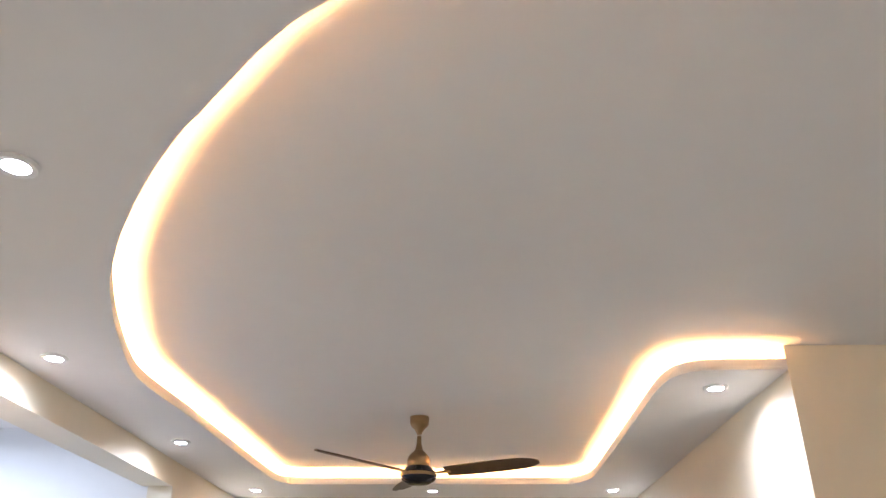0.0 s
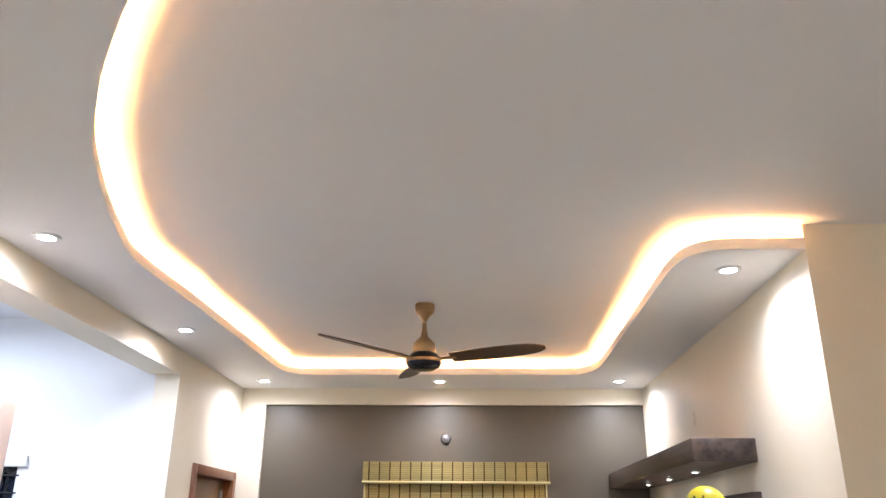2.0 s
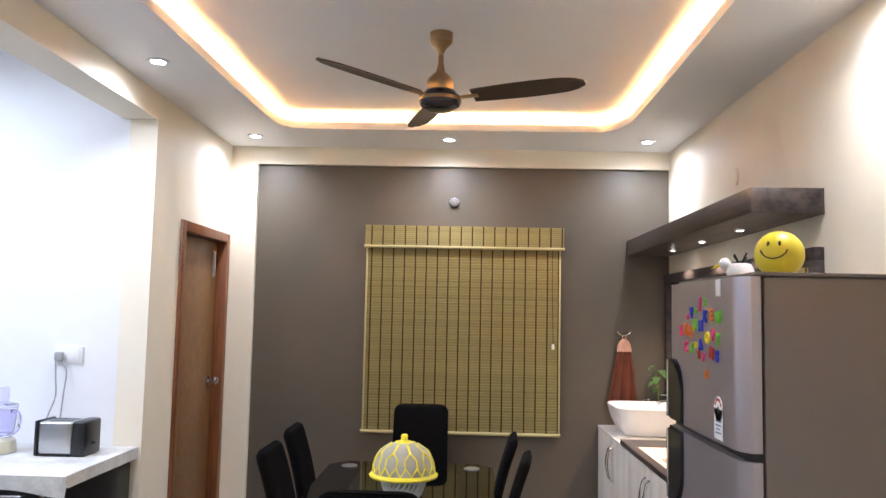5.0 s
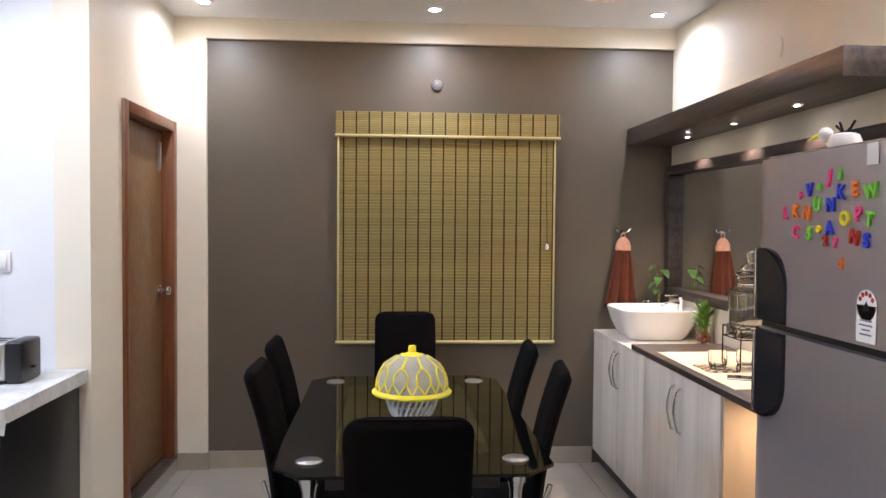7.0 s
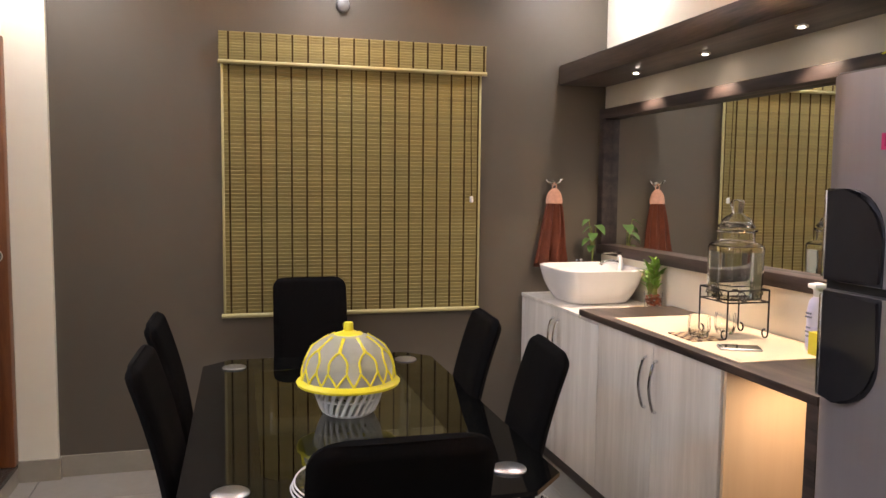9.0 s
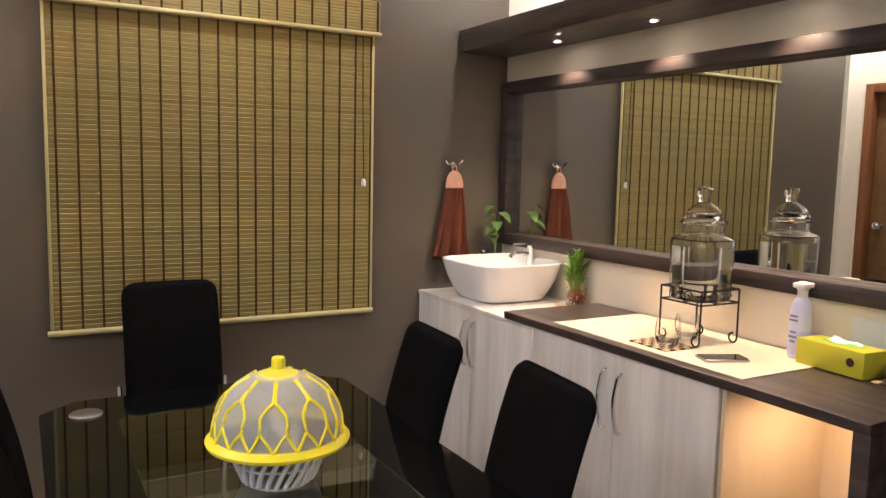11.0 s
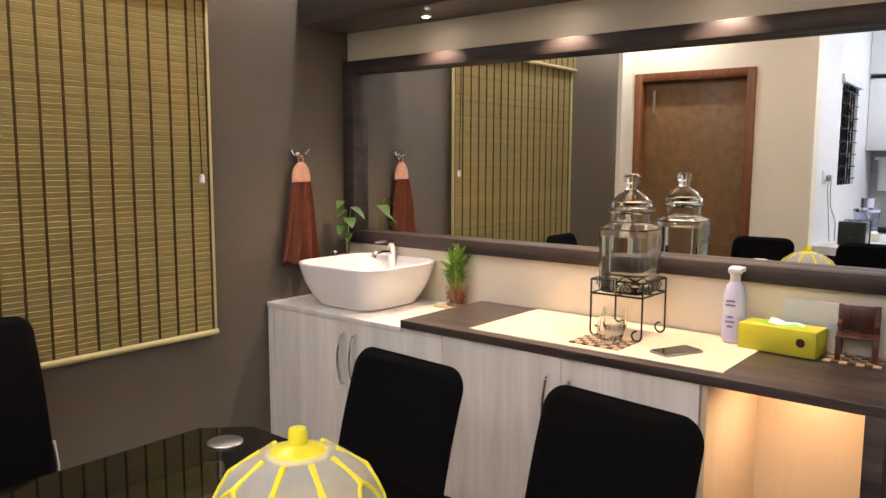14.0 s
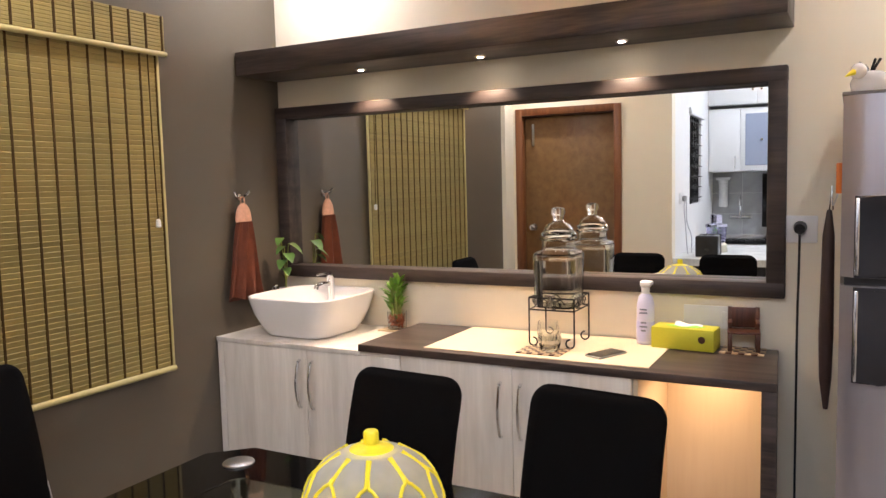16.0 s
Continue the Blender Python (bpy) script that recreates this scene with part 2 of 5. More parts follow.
M_GREYHANDLE = mat("graphite_plastic", (0.035, 0.034, 0.04), 0.14, 0.45, var=0.1)

# ---- structure ----
slab = setting("floor", box(B(), -4.6, 4.4, -2.8, 6.8, F - 0.12, F - 0.006), M_GROUT, "beige vitrified tile floor with thin joints", "floor")
setting("wall_north", box(B(), -1.62, 1.47, 6.565, 6.78, F, 2.9), M_GREY, "matt taupe painted dining end wall", "wall")
setting("wall_column", box(B(), -1.62, -1.435, 6.53, 6.61, F, CEIL), M_CREAM, "narrow cream painted corner pier", "wall")
setting("wall_beam", box(B(), -1.435, 1.45, 6.53, 6.61, 2.597, CEIL), M_CREAM, "cream painted beam over the taupe wall", "beam")

DY0, DY1, DZ = 5.61, 6.505, 2.085
bm = box(B(), -1.77, -1.62, 5.22, DY0, F, 2.9)
box(bm, -1.77, -1.62, DY1, 6.78, F, 2.9)
box(bm, -1.77, -1.62, DY0, DY1, DZ, 2.9)
setting("wall_west", bm, M_CREAM, "cream painted wall round the brown door", "wall")
setting("wall_beam_west", box(B(), -1.81, -1.62, -2.6, 5.22, 2.575, 2.9), M_CREAM, "cream painted beam over the kitchen opening", "beam")
setting("wall_west_living", box(B(), -1.81, -1.62, -2.6, 3.12, F, 2.575), M_CREAM, "cream painted living room wall", "wall")
bm = box(B(), 1.45, 1.62, 3.472, 4.34, F, 2.95)
box(bm, 1.45, 1.62, 4.34, 6.515, F, 1.08)
box(bm, 1.45, 1.62, 4.34, 6.515, 1.84, 2.95)
box(bm, 1.45, 1.62, 6.515, 6.61, F, 2.95)
box(bm, 1.52, 1.62, 4.34, 6.515, 1.08, 1.84)
setting("wall_east", bm, M_CREAM, "cream painted wall behind the mirror", "wall")
setting("wall_east_return", box(B(), 1.62, 4.4, 3.472, 3.62, F, 2.95), M_CREAM, "cream painted living room return wall", "wall")
setting("wall_east_living", box(B(), 4.2, 4.35, -2.6, 3.472, F, 2.95), M_CREAM, "plain cream living room wall", "wall")
setting("wall_south", box(B(), -4.2, 4.35, -2.75, -2.6, F, 2.95), M_CREAM, "plain cream living room end wall", "wall")
# kitchen shell
KW = 5.22
bm = box(B(), -4.1, -3.22, KW, KW + 0.15, F, 3.0)
box(bm, -2.52, -1.77, KW, KW + 0.15, F, 3.0)
box(bm, -3.22, -2.52, KW, KW + 0.15, F, 1.24)
box(bm, -3.22, -2.52, KW, KW + 0.15, 2.03, 3.0)
setting("wall_kitchen_north", bm, M_WHITE, "white painted kitchen wall with a grilled window", "wall")
setting("wall_kitchen_west", box(B(), -4.25, -4.1, 1.9, KW + 0.15, F, 3.0), M_WHITE, "white painted kitchen wall behind the sink", "wall")
setting("wall_kitchen_south", box(B(), -4.25, -1.81, 1.75, 1.9, F, 3.0), M_WHITE, "plain white kitchen end wall", "wall")
setting("ceiling_kitchen", box(B(), -4.25, -1.77, 1.75, KW + 0.15, 2.93, 3.0), M_WHITE, "white painted kitchen ceiling", "ceiling")

# false ceiling with its curved cove
EDGE = curve([(1.45, 3.472, 0), (1.2, 3.474, 0), (1.09, 3.49, 0), (1.022, 3.56, 0), (0.994, 3.69, 0), (0.99, 3.9, 0), (1.0, 4.78, 0), (1.005, 5.6, 0), (0.985, 5.8, 0), (0.9, 5.955, 0), (0.75, 5.976, 0), (-0.3, 5.975, 0), (-0.98, 5.975, 0), (-1.09, 5.93, 0), (-1.15, 5.8, 0), (-1.168, 5.38, 0), (-1.185, 4.73, 0), (-1.2, 4.1, 0), (-1.218, 3.69, 0), (-1.197, 3.44, 0), (-1.09, 3.04, 0), (-0.99, 2.745, 0), (-0.905, 2.54, 0), (-0.755, 2.265, 0), (-0.61, 2.04, 0), (-0.475, 1.86, 0), (-0.378, 1.752, 0), (-0.206, 1.568, 0), (-0.077, 1.465, 0), (0.3, 1.24, 0), (0.9, 1.08, 0), (2.0, 1.03, 0), (4.2, 1.03, 0)], 5)


def offset_line(line, d):
    out = []
    for i, p in enumerate(line):
        a, b = line[max(i - 1, 0)], line[min(i + 1, len(line) - 1)]
        t = (b - a).normalized()
        out.append(p + Vector((t.y, -t.x, 0)) * d)
    return out


def ribbon(bm, inner, outer, z0, z1):
    """A closed bar of rectangular section between two lines."""
    rows = []
    for a, b in zip(inner, outer):
        rows.append([bm.verts.new((q.x, q.y, z)) for q, z in ((a, z0), (a, z1), (b, z1), (b, z0))])
    for r, s in zip(rows, rows[1:]):
        for k in range(4):
            bm.faces.new((r[k], r[(k + 1) % 4], s[(k + 1) % 4], s[k]))
    bm.faces.new(rows[0])
    bm.faces.new(rows[-1][::-1])
    return bm


bm = B()
ring = [bm.verts.new((p.x, p.y, CEIL)) for p in EDGE]
ring += [bm.verts.new((x, y, CEIL)) for x, y in ((4.2, -2.6), (-1.62, -2.6), (-1.62, 6.53), (1.45, 6.53))]
face = bm.faces.new(ring)
bmesh.ops.triangulate(bm, faces=[face])
g = bmesh.ops.extrude_face_region(bm, geom=bm.faces[:])
bmesh.ops.translate(bm, verts=[v for v in g["geom"] if isinstance(v, bmesh.types.BMVert)], vec=(0, 0, 0.012))
ribbon(bm, EDGE, offset_line(EDGE, 0.012), CEIL + 0.0125, CEIL + 0.045)
setting("ceiling_false", bm, M_CEIL, "smooth grey-white dropped false ceiling with curved edge", "ceiling")
setting("ceiling_cove", ribbon(B(), offset_line(EDGE, 0.11), offset_line(EDGE, 0.13), CEIL + 0.013, RECESS), M_WHITE, "white cove upstand behind the ceiling edge", "ceiling")
setting("ceiling", box(B(), -1.5, 4.25, 0.5, 6.4, RECESS, RECESS + 0.1), M_CEIL, "grey-white recessed ceiling lit from the cove", "ceiling")
strip = thing("led_strip_light", (0, 6.05, CEIL + 0.013), "warm white strip light hidden in the ceiling cove", "strip light")
part("strip", ribbon(B(), offset_line(EDGE, 0.055), offset_line(EDGE, 0.067), CEIL + 0.014, CEIL + 0.02), M_COVE, strip)

# skirting
bm = box(B(), -1.435, 0.96, 6.552, 6.564, F, 0.085)
box(bm, -1.447, -1.424, 6.53, 6.5515, F, 0.085)
setting("baseboard_north", bm, M_SKIRT, "greige tile skirting below the taupe wall", "skirting")
setting("baseboard_pier", box(B(), -1.619, -1.424, 6.517, 6.529, F, 0.085), M_SKIRT, "greige tile skirting on the corner pier", "skirting")
bm = box(B(), -1.619, -1.608, 5.22, DY0, F, 0.085)
box(bm, -1.619, -1.608, DY0, DY1, F, 0.06)
setting("baseboard_west", bm, M_SKIRT, "greige tile skirting below the door sill", "skirting")
setting("door_sill", box(B(), -1.77, -1.605, DY0, DY1, 0.0605, 0.082, 0.003), M_SILL, "dark stone sill of the brown door", "sill")

# door
door = thing("door_1", (-1.66, 6.04, 0.082), "closed brown veneered door in a reddish-brown wooden frame", "door", kind="structure")
bm = box(B(), -1.72, -1.603, DY0, DY0 + 0.06, 0.083, DZ, 0.004)
box(bm, -1.72, -1.603, DY1 - 0.06, DY1, 0.083, DZ, 0.004)
box(bm, -1.72, -1.6035, DY0 + 0.055, DY1 - 0.055, DZ - 0.06, DZ, 0.004)
part("door_frame", bm, M_FRAME, door, "reddish-brown door frame")
leaf = part("door_leaf", box(B(), -1.712, -1.675, DY0 + 0.062, DY1 - 0.062, 0.09, DZ - 0.064, 0.003), M_DOOR, door)
bm = cyl(B(), (-1.675, 6.37, 1.09), (-1.668, 6.37, 1.09), 0.03)
cyl(bm, (-1.668, 6.37, 1.09), (-1.635, 6.37, 1.09), 0.011)
bmesh.ops.create_uvsphere(bm, u_segments=20, v_segments=12, radius=0.028, matrix=Matrix.LocRotScale((-1.622, 6.37, 1.09), None, (0.7, 1, 1)))
part("knob", bm, M_CHROME, leaf, "round satin chrome knob")
bm = box(B(), -1.676, -1.664, 6.36, 6.378, 1.78, 1.96, 0.002)
cyl(bm, (-1.66, 6.369, 1.79), (-1.66, 6.369, 1.95), 0.006, seg=10)
part("bolt", bm, M_STEEL, leaf, "small steel tower bolt")

# ---- ceiling downlights ----
proto = thing("downlight", (0, 0, 0), "round recessed ceiling downlight, lit cool white", "downlight", "ceiling downlights")
part("bezel", lathe(B(), [(0.03, -0.0035), (0.048, -0.006), (0.052, -0.001), (0.052, 0.004), (0.03, 0.004)], seg=28), M_WPLASTIC, proto)
part("lens", lathe(B(), [(0.0001, -0.0045), (0.033, -0.004), (0.033, -0.001), (0.0001, -0.001)], seg=24), M_SPOT, proto)
for sx, sy in SPOTS[1:] + LIVING:
    copy_thing(proto, Matrix.Translation((sx, sy, CEIL - 0.004)))
proto.matrix_basis = Matrix.Translation((SPOTS[0][0], SPOTS[0][1], CEIL - 0.004))

# ---- fan ----
FX, FY = -0.09, 4.575
FZ = 2.845           # level the motor is hung from
fan = thing("ceiling_fan", (FX, FY, RECESS), "antique brass ceiling fan with three dark brown blades", "ceiling fan")
part("canopy", lathe(B(), [(0.012, -0.096), (0.016, -0.085), (0.026, -0.068), (0.041, -0.054), (0.05, -0.042), (0.05, -0.03), (0.052, -0.028), (0.052, -0.0005)], (FX, FY, RECESS)), M_BRASS, fan)
part("downrod", lathe(B(), [(0.021, -0.2), (0.016, -0.18), (0.0125, -0.16), (0.0115, -0.1255)], (FX, FY, FZ), 24), M_BRASS, fan)
part("motor_cap", lathe(B(), [(0.058, -0.285), (0.06, -0.28), (0.06, -0.25), (0.055, -0.235), (0.038, -0.216), (0.022, -0.2005)], (FX, FY, FZ)), M_BRASS, fan)
part("motor", lathe(B(), [(0.02, -0.378), (0.055, -0.374), (0.086, -0.356), (0.093, -0.342), (0.093, -0.318), (0.09, -0.314), (0.075, -0.3), (0.07, -0.292), (0.058, -0.2855)], (FX, FY, FZ)), M_GREYHANDLE, fan, "dark bronze motor housing")
part("band", lathe(B(), [(0.0935, -0.338), (0.0955, -0.336), (0.0955, -0.324), (0.0935, -0.322)], (FX, FY, FZ), 40), M_BRASS, fan, "thin brass band")
for ang in (-136.5, -16.5, 103.5):
    d = Matrix.Translation((FX, FY, FZ - 0.325)) @ Matrix.Rotation(radians(ang), 4, "Z") @ Matrix.Rotation(radians(-2.5), 4, "Y")
    bm = box(B(), 0.095, 0.175, -0.018, 0.018, -0.004, 0.003, 0.002)
    bmesh.ops.transform(bm, matrix=d, verts=bm.verts)
    part("bracket", bm, M_BRASS, fan)
    bm = B()
    rows = []
    for i in range(15):
        x = 0.15 + 0.49 * i / 14
        w = 0.05 + 0.012 * math.sin(i / 14 * math.pi)
        if i >= 11:
            w *= math.sqrt(max(0.02, 1 - ((i - 11) / 3.05) ** 2 * 0.93))
        rows.append([bm.verts.new((x, s * w, 0.004 - s * w * 0.22 + h)) for s, h in ((-1, 0), (0, 0.004), (1, 0), (1, -0.006), (0, -0.002), (-1, -0.006))])
    for r, s in zip(rows, rows[1:]):
        for k in range(6):
            bm.faces.new((r[k], r[(k + 1) % 6], s[(k + 1) % 6], s[k]))
    bm.faces.new(rows[0])
    bm.faces.new(rows[-1][::-1])
    bmesh.ops.transform(bm, matrix=d, verts=bm.verts)
    part("blade", bm, M_BLADE, fan, "dark walnut fan blade")

# ---- counter along the mirror wall ----
CX, CY0, CY1 = 0.966, 4.274, 6.56
cab = thing("vanity_cabinet", (1.2, 5.65, F), "pale ash laminate base cabinet with bow handles below the mirror", "cabinet")
bm = box(B(), CX + 0.02, 1.448, 4.715, 4.733, F + 0.09, 0.83)
box(bm, CX + 0.02, 1.448, 5.158, 5.176, F + 0.09, 0.83)
box(bm, CX + 0.02, 1.448, 5.805, 5.823, F + 0.09, 0.814)
box(bm, CX + 0.02, 1.448, 6.54, CY1, F + 0.09, 0.814)
box(bm, CX + 0.02, 1.448, 4.733, 6.54, F + 0.09, F + 0.108)
box(bm, 1.43, 1.448, 4.733, 6.54, F + 0.11, 0.83)
part("carcass", bm, M_ASH, cab)
part("plinth", box(B(), CX + 0.045, 1.44, 4.72, CY1, F, F + 0.088), M_WENGE, cab, "dark brown recessed plinth")
part("top_panel", box(B(), CX - 0.004, 1.449, 5.803, CY1 + 0.003, 0.8145, 0.834, 0.002), M_ASH, cab)
for y0, y1, hy in ((6.068, 6.525, 6.1), (5.612, 6.068, 6.035), (5.145, 5.612, 5.188), (4.716, 5.145, 5.11)):
    d = part("door", box(B(), CX, CX + 0.018, y0 + 0.0015, y1 - 0.0015, F + 0.092, 0.8135 if y1 > 5.7 else 0.8305, 0.0015), M_ASH, cab)
    pts = [(CX - 0.002, hy, 0.77), (CX - 0.016, hy, 0.763)] + [(CX - 0.018 - 0.016 * math.sin(k / 8 * math.pi), hy, 0.757 - 0.176 * k / 8) for k in range(9)] + [(CX - 0.016, hy, 0.575), (CX - 0.002, hy, 0.568)]
    part("handle", tube(B(), pts, 0.0065), M_CHROME, d, "curved chrome bow handle")
part("filler", box(B(), CX, CX + 0.018, 5.613, 5.799, 0.8145, 0.8312, 0.001), M_ASH, cab)
part("filler", box(B(), CX, CX + 0.018, 6.527, CY1, F + 0.092, 0.8135, 0.001), M_ASH, cab)
top = thing("worktop", (1.2, 5.05, 0.834), "dark brown wood-grain worktop along the mirror wall", "worktop")
# the near end is cut a little out of square
slab_bm = box(B(), CX - 0.008, 1.449, CY0, 5.8, 0.832, 0.861, 0.003)
end_bm = box(B(), CX - 0.004, 1.449, CY0, CY0 + 0.045, F, 0.8315, 0.002)
for v in list(slab_bm.verts) + list(end_bm.verts):
    if v.co.x > 1.2 and v.co.y < CY0 + 0.06:
        v.co.y += 0.035
part("slab", slab_bm, M_WENGE, top)
part("end_panel", end_bm, M_WENGE, top)
niche = thing("open_niche_shelf", (1.2, 4.52, F), "open maple lined niche with hidden warm light", "shelf unit")
part("side_panel", box(B(), CX + 0.01, 1.43, 4.698, 4.713, F, 0.831), M_MAPLE, niche)
part("back_panel", box(B(), 1.431, 1.449, 4.356, 4.713, F, 0.831), M_MAPLE, niche)
part("base_panel", box(B(), CX + 0.02, 1.43, 4.356, 4.697, F, F + 0.05), M_MAPLE, niche)
part("light_strip", box(B(), 1.06, 1.34, 4.495, 4.535, 0.818, 0.831), M_WPLASTIC, niche)
runner = thing("table_runner", (1.2, 5.14, 0.865), "plain cream cloth runner spread on the dark worktop", "runner")
part("cloth", box(B(), CX + 0.036, 1.447, 4.67, 5.522, 0.8615, 0.864, 0.001), M_RUNNER, runner)
part("hem", box(B(), CX + 0.034, CX + 0.044, 4.668, 5.524, 0.8612, 0.8645, 0.001), M_RUNNER, runner)

mirror = thing("wall_mirror", (1.44, 5.46, 1.055), "wide wall mirror in a dark brown wooden frame", "mirror")
bm = box(B(), 1.412, 1.502, 4.29, 6.56, 1.812, 1.866, 0.005)
box(bm, 1.412, 1.502, 4.29, 6.56, 1.052, 1.108, 0.005)
box(bm, 1.4125, 1.502, 4.2905, 4.352, 1.103, 1.815, 0.005)
box(bm, 1.4125, 1.502, 6.495, 6.5595, 1.103, 1.815, 0.005)
part("frame", bm, M_FRAMEWOOD, mirror)
bm = B()
# the sheet stands a little out of line with the wall
rows = []
for i in range(2):
    y = 4.342 + 2.168 * i
    x = 1.48 - 0.017 * (y - 5.4)
    rows.append([bm.verts.new(c) for c in ((x, y, 1.1), (x, y, 1.825), (x + 0.003, y, 1.825), (x + 0.003, y, 1.1))])
for r, s in zip(rows, rows[1:]):
    for k in range(4):
        bm.faces.new((r[k], r[(k + 1) % 4], s[(k + 1) % 4], s[k]))
bm.faces.new(rows[0])
bm.faces.new(rows[-1][::-1])
part("mirror_glass", bm, M_MIRROR, mirror, "clear silvered mirror glass")

shelf = thing("canopy_shelf", (1.3, 5.36, 1.985), "dark brown boxed wall shelf with three small lights below", "wall shelf")
part("body", box(B(), 1.16, 1.449, 4.275, 6.56, 1.994, 2.098, 0.003), M_WENGE, shelf)
for sx, sy in LEDS:
    sp = part("spotlight", lathe(B(), [(0.012, 1.9855), (0.021, 1.984), (0.024, 1.9885), (0.024, 1.9935), (0.012, 1.9935)], (sx, sy, 0), 20), M_CHROME, shelf, "tiny chrome spotlight")
    part("lens", lathe(B(), [(0.0001, 1.9835), (0.0115, 1.984), (0.0115, 1.986), (0.0001, 1.986)], (sx, sy, 0), 16), M_LED, sp, "glowing lens")

# ---- fridge ----
FR0, FR1, FRX, FRT = 3.375, 4.112, 0.785, 1.706
fridge = thing("refrigerator", (1.13, 3.76, F), "silver two-door refrigerator with letter magnets on its front", "refrigerator")
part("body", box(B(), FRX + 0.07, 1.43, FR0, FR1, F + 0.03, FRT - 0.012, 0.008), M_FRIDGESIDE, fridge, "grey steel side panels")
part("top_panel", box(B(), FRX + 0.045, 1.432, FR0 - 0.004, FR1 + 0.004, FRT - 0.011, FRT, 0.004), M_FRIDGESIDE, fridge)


def fridge_door(z0, z1):
    bm = B()
    rows = []
    n = 24
    for i in range(n + 1):
        s = -1 + 2 * i / n
        y = (FR0 + FR1) / 2 + s * (FR1 - FR0) / 2
        e = max(0.0, (abs(s) - 0.86) / 0.14)
        x = FRX + 0.006 * s * s + 0.03 * e * e
        rows.append([bm.verts.new(c) for c in ((x, y, z0), (x, y, z1), (FRX + 0.062, y, z1), (FRX + 0.062, y, z0))])
    for r, s in zip(rows, rows[1:]):
        for k in range(4):
            bm.faces.new((r[k], r[(k + 1) % 4], s[(k + 1) % 4], s[k]))
    bm.faces.new(rows[0])
    bm.faces.new(rows[-1][::-1])
    return bm


upper = part("freezer_door", fridge_door(1.212, FRT - 0.013), M_FRIDGE, fridge)
lower = part("fridge_door", fridge_door(F + 0.07, 1.188), M_FRIDGE, fridge)
part("door_gap", box(B(), FRX + 0.03, FRX + 0.064, FR0 + 0.01, FR1 - 0.01, 1.1885, 1.2115), M_BLACK, fridge)
part("gasket", box(B(), FRX + 0.063, FRX + 0.0695, FR0 + 0.012, FR1 - 0.012, F + 0.07, FRT - 0.03), M_BLACK, fridge)
part("kick_plate", box(B(), FRX + 0.06, FRX + 0.1, FR0 + 0.02, FR1 - 0.02, F + 0.001, F + 0.065, 0.004), M_BLACK, fridge)


def handle_shell(up):
    """A broad grip at the door's free edge with one rounded outer corner."""
    bm = B()
    z0, z1 = (1.213, 1.43) if up else (0.93, 1.187)
    y0, y1 = 3.906, 4.08
    out = []
    for k in range(9):
        a = k / 8 * math.pi / 2
        rr = 0.11
        out.append((y0 + rr - rr * math.cos(a), (z1 - rr + rr * math.sin(a)) if up else (z0 + rr - rr * math.sin(a))))
    tail = [(y1, z1), (y1, z0), (y0, z0)] if up else [(y1, z0), (y1, z1), (y0, z1)]
    loop = out + tail
    f = [bm.verts.new((FRX - 0.008 - 0.012 * math.sin(math.pi * (y - y0) / (y1 - y0)) ** 2, y, z)) for y, z in loop]
    b = [bm.verts.new((FRX + 0.03, y, z)) for y, z in loop]
    n = len(loop)
    bm.faces.new(f)
    bm.faces.new(b[::-1])
    for k in range(n):
        bm.faces.new((f[k], f[(k + 1) % n], b[(k + 1) % n], b[k]))
    bmesh.ops.bevel(bm, geom=[e for e in bm.edges if all(v in f for v in e.verts)], offset=0.008, segments=2, affect="EDGES")
    return bm


part("handle", handle_shell(True), M_GREYHANDLE, upper, "glossy graphite grip")
part("handle", handle_shell(False), M_GREYHANDLE, lower, "glossy graphite grip")
part("trim", box(B(), FRX - 0.012, FRX - 0.006, 4.068, 4.078, 1.22, 1.425, 0.002), M_CHROME, upper, "thin chrome trim")
part("trim", box(B(), FRX - 0.012, FRX - 0.006, 4.068, 4.078, 0.935, 1.18, 0.002), M_CHROME, lower, "thin chrome trim")

# ---- dining table ----
TX, TY, TZ = -0.25, 4.99, 0.702
table = thing("dining_table", (TX, TY, F), "black-bordered glass dining table with chrome disc fixings", "dining table")


def octagon(hx, hy, c):
    return [(TX - hx + c, TY - hy), (TX + hx - c, TY - hy), (TX + hx, TY - hy + c), (TX + hx, TY + hy - c), (TX + hx - c, TY + hy), (TX - hx + c, TY + hy), (TX - hx, TY + hy - c), (TX - hx, TY - hy + c)]


bm = B()
outer, inner = octagon(0.465, 0.782, 0.1), octagon(0.272, 0.57, 0.03)
rows = []
for (ox, oy), (ix, iy) in zip(outer, inner):
    rows.append([bm.verts.new(c) for c in ((ox, oy, TZ - 0.012), (ox, oy, TZ), (ix, iy, TZ), (ix, iy, TZ - 0.012))])
for k in range(8):
    r, s = rows[k], rows[(k + 1) % 8]
    for j in range(4):
        bm.faces.new((r[j], r[(j + 1) % 4], s[(j + 1) % 4], s[j]))
part("glass_border", bm, M_BLACKGLASS, table, "black painted glass border", smooth=False)
bm = B()
lo = [bm.verts.new((x, y, TZ - 0.012)) for x, y in octagon(0.2715, 0.5695, 0.03)]
hi = [bm.verts.new((x, y, TZ)) for x, y in octagon(0.2715, 0.5695, 0.03)]
bm.faces.new(lo[::-1])
bm.faces.new(hi)
for k in range(8):
    bm.faces.new((lo[k], lo[(k + 1) % 8], hi[(k + 1) % 8], hi[k]))
pane = part("clear_pane", bm, M_CLEARDARK, table, "clear smoked glass centre", smooth=False)
pane.visible_shadow = False
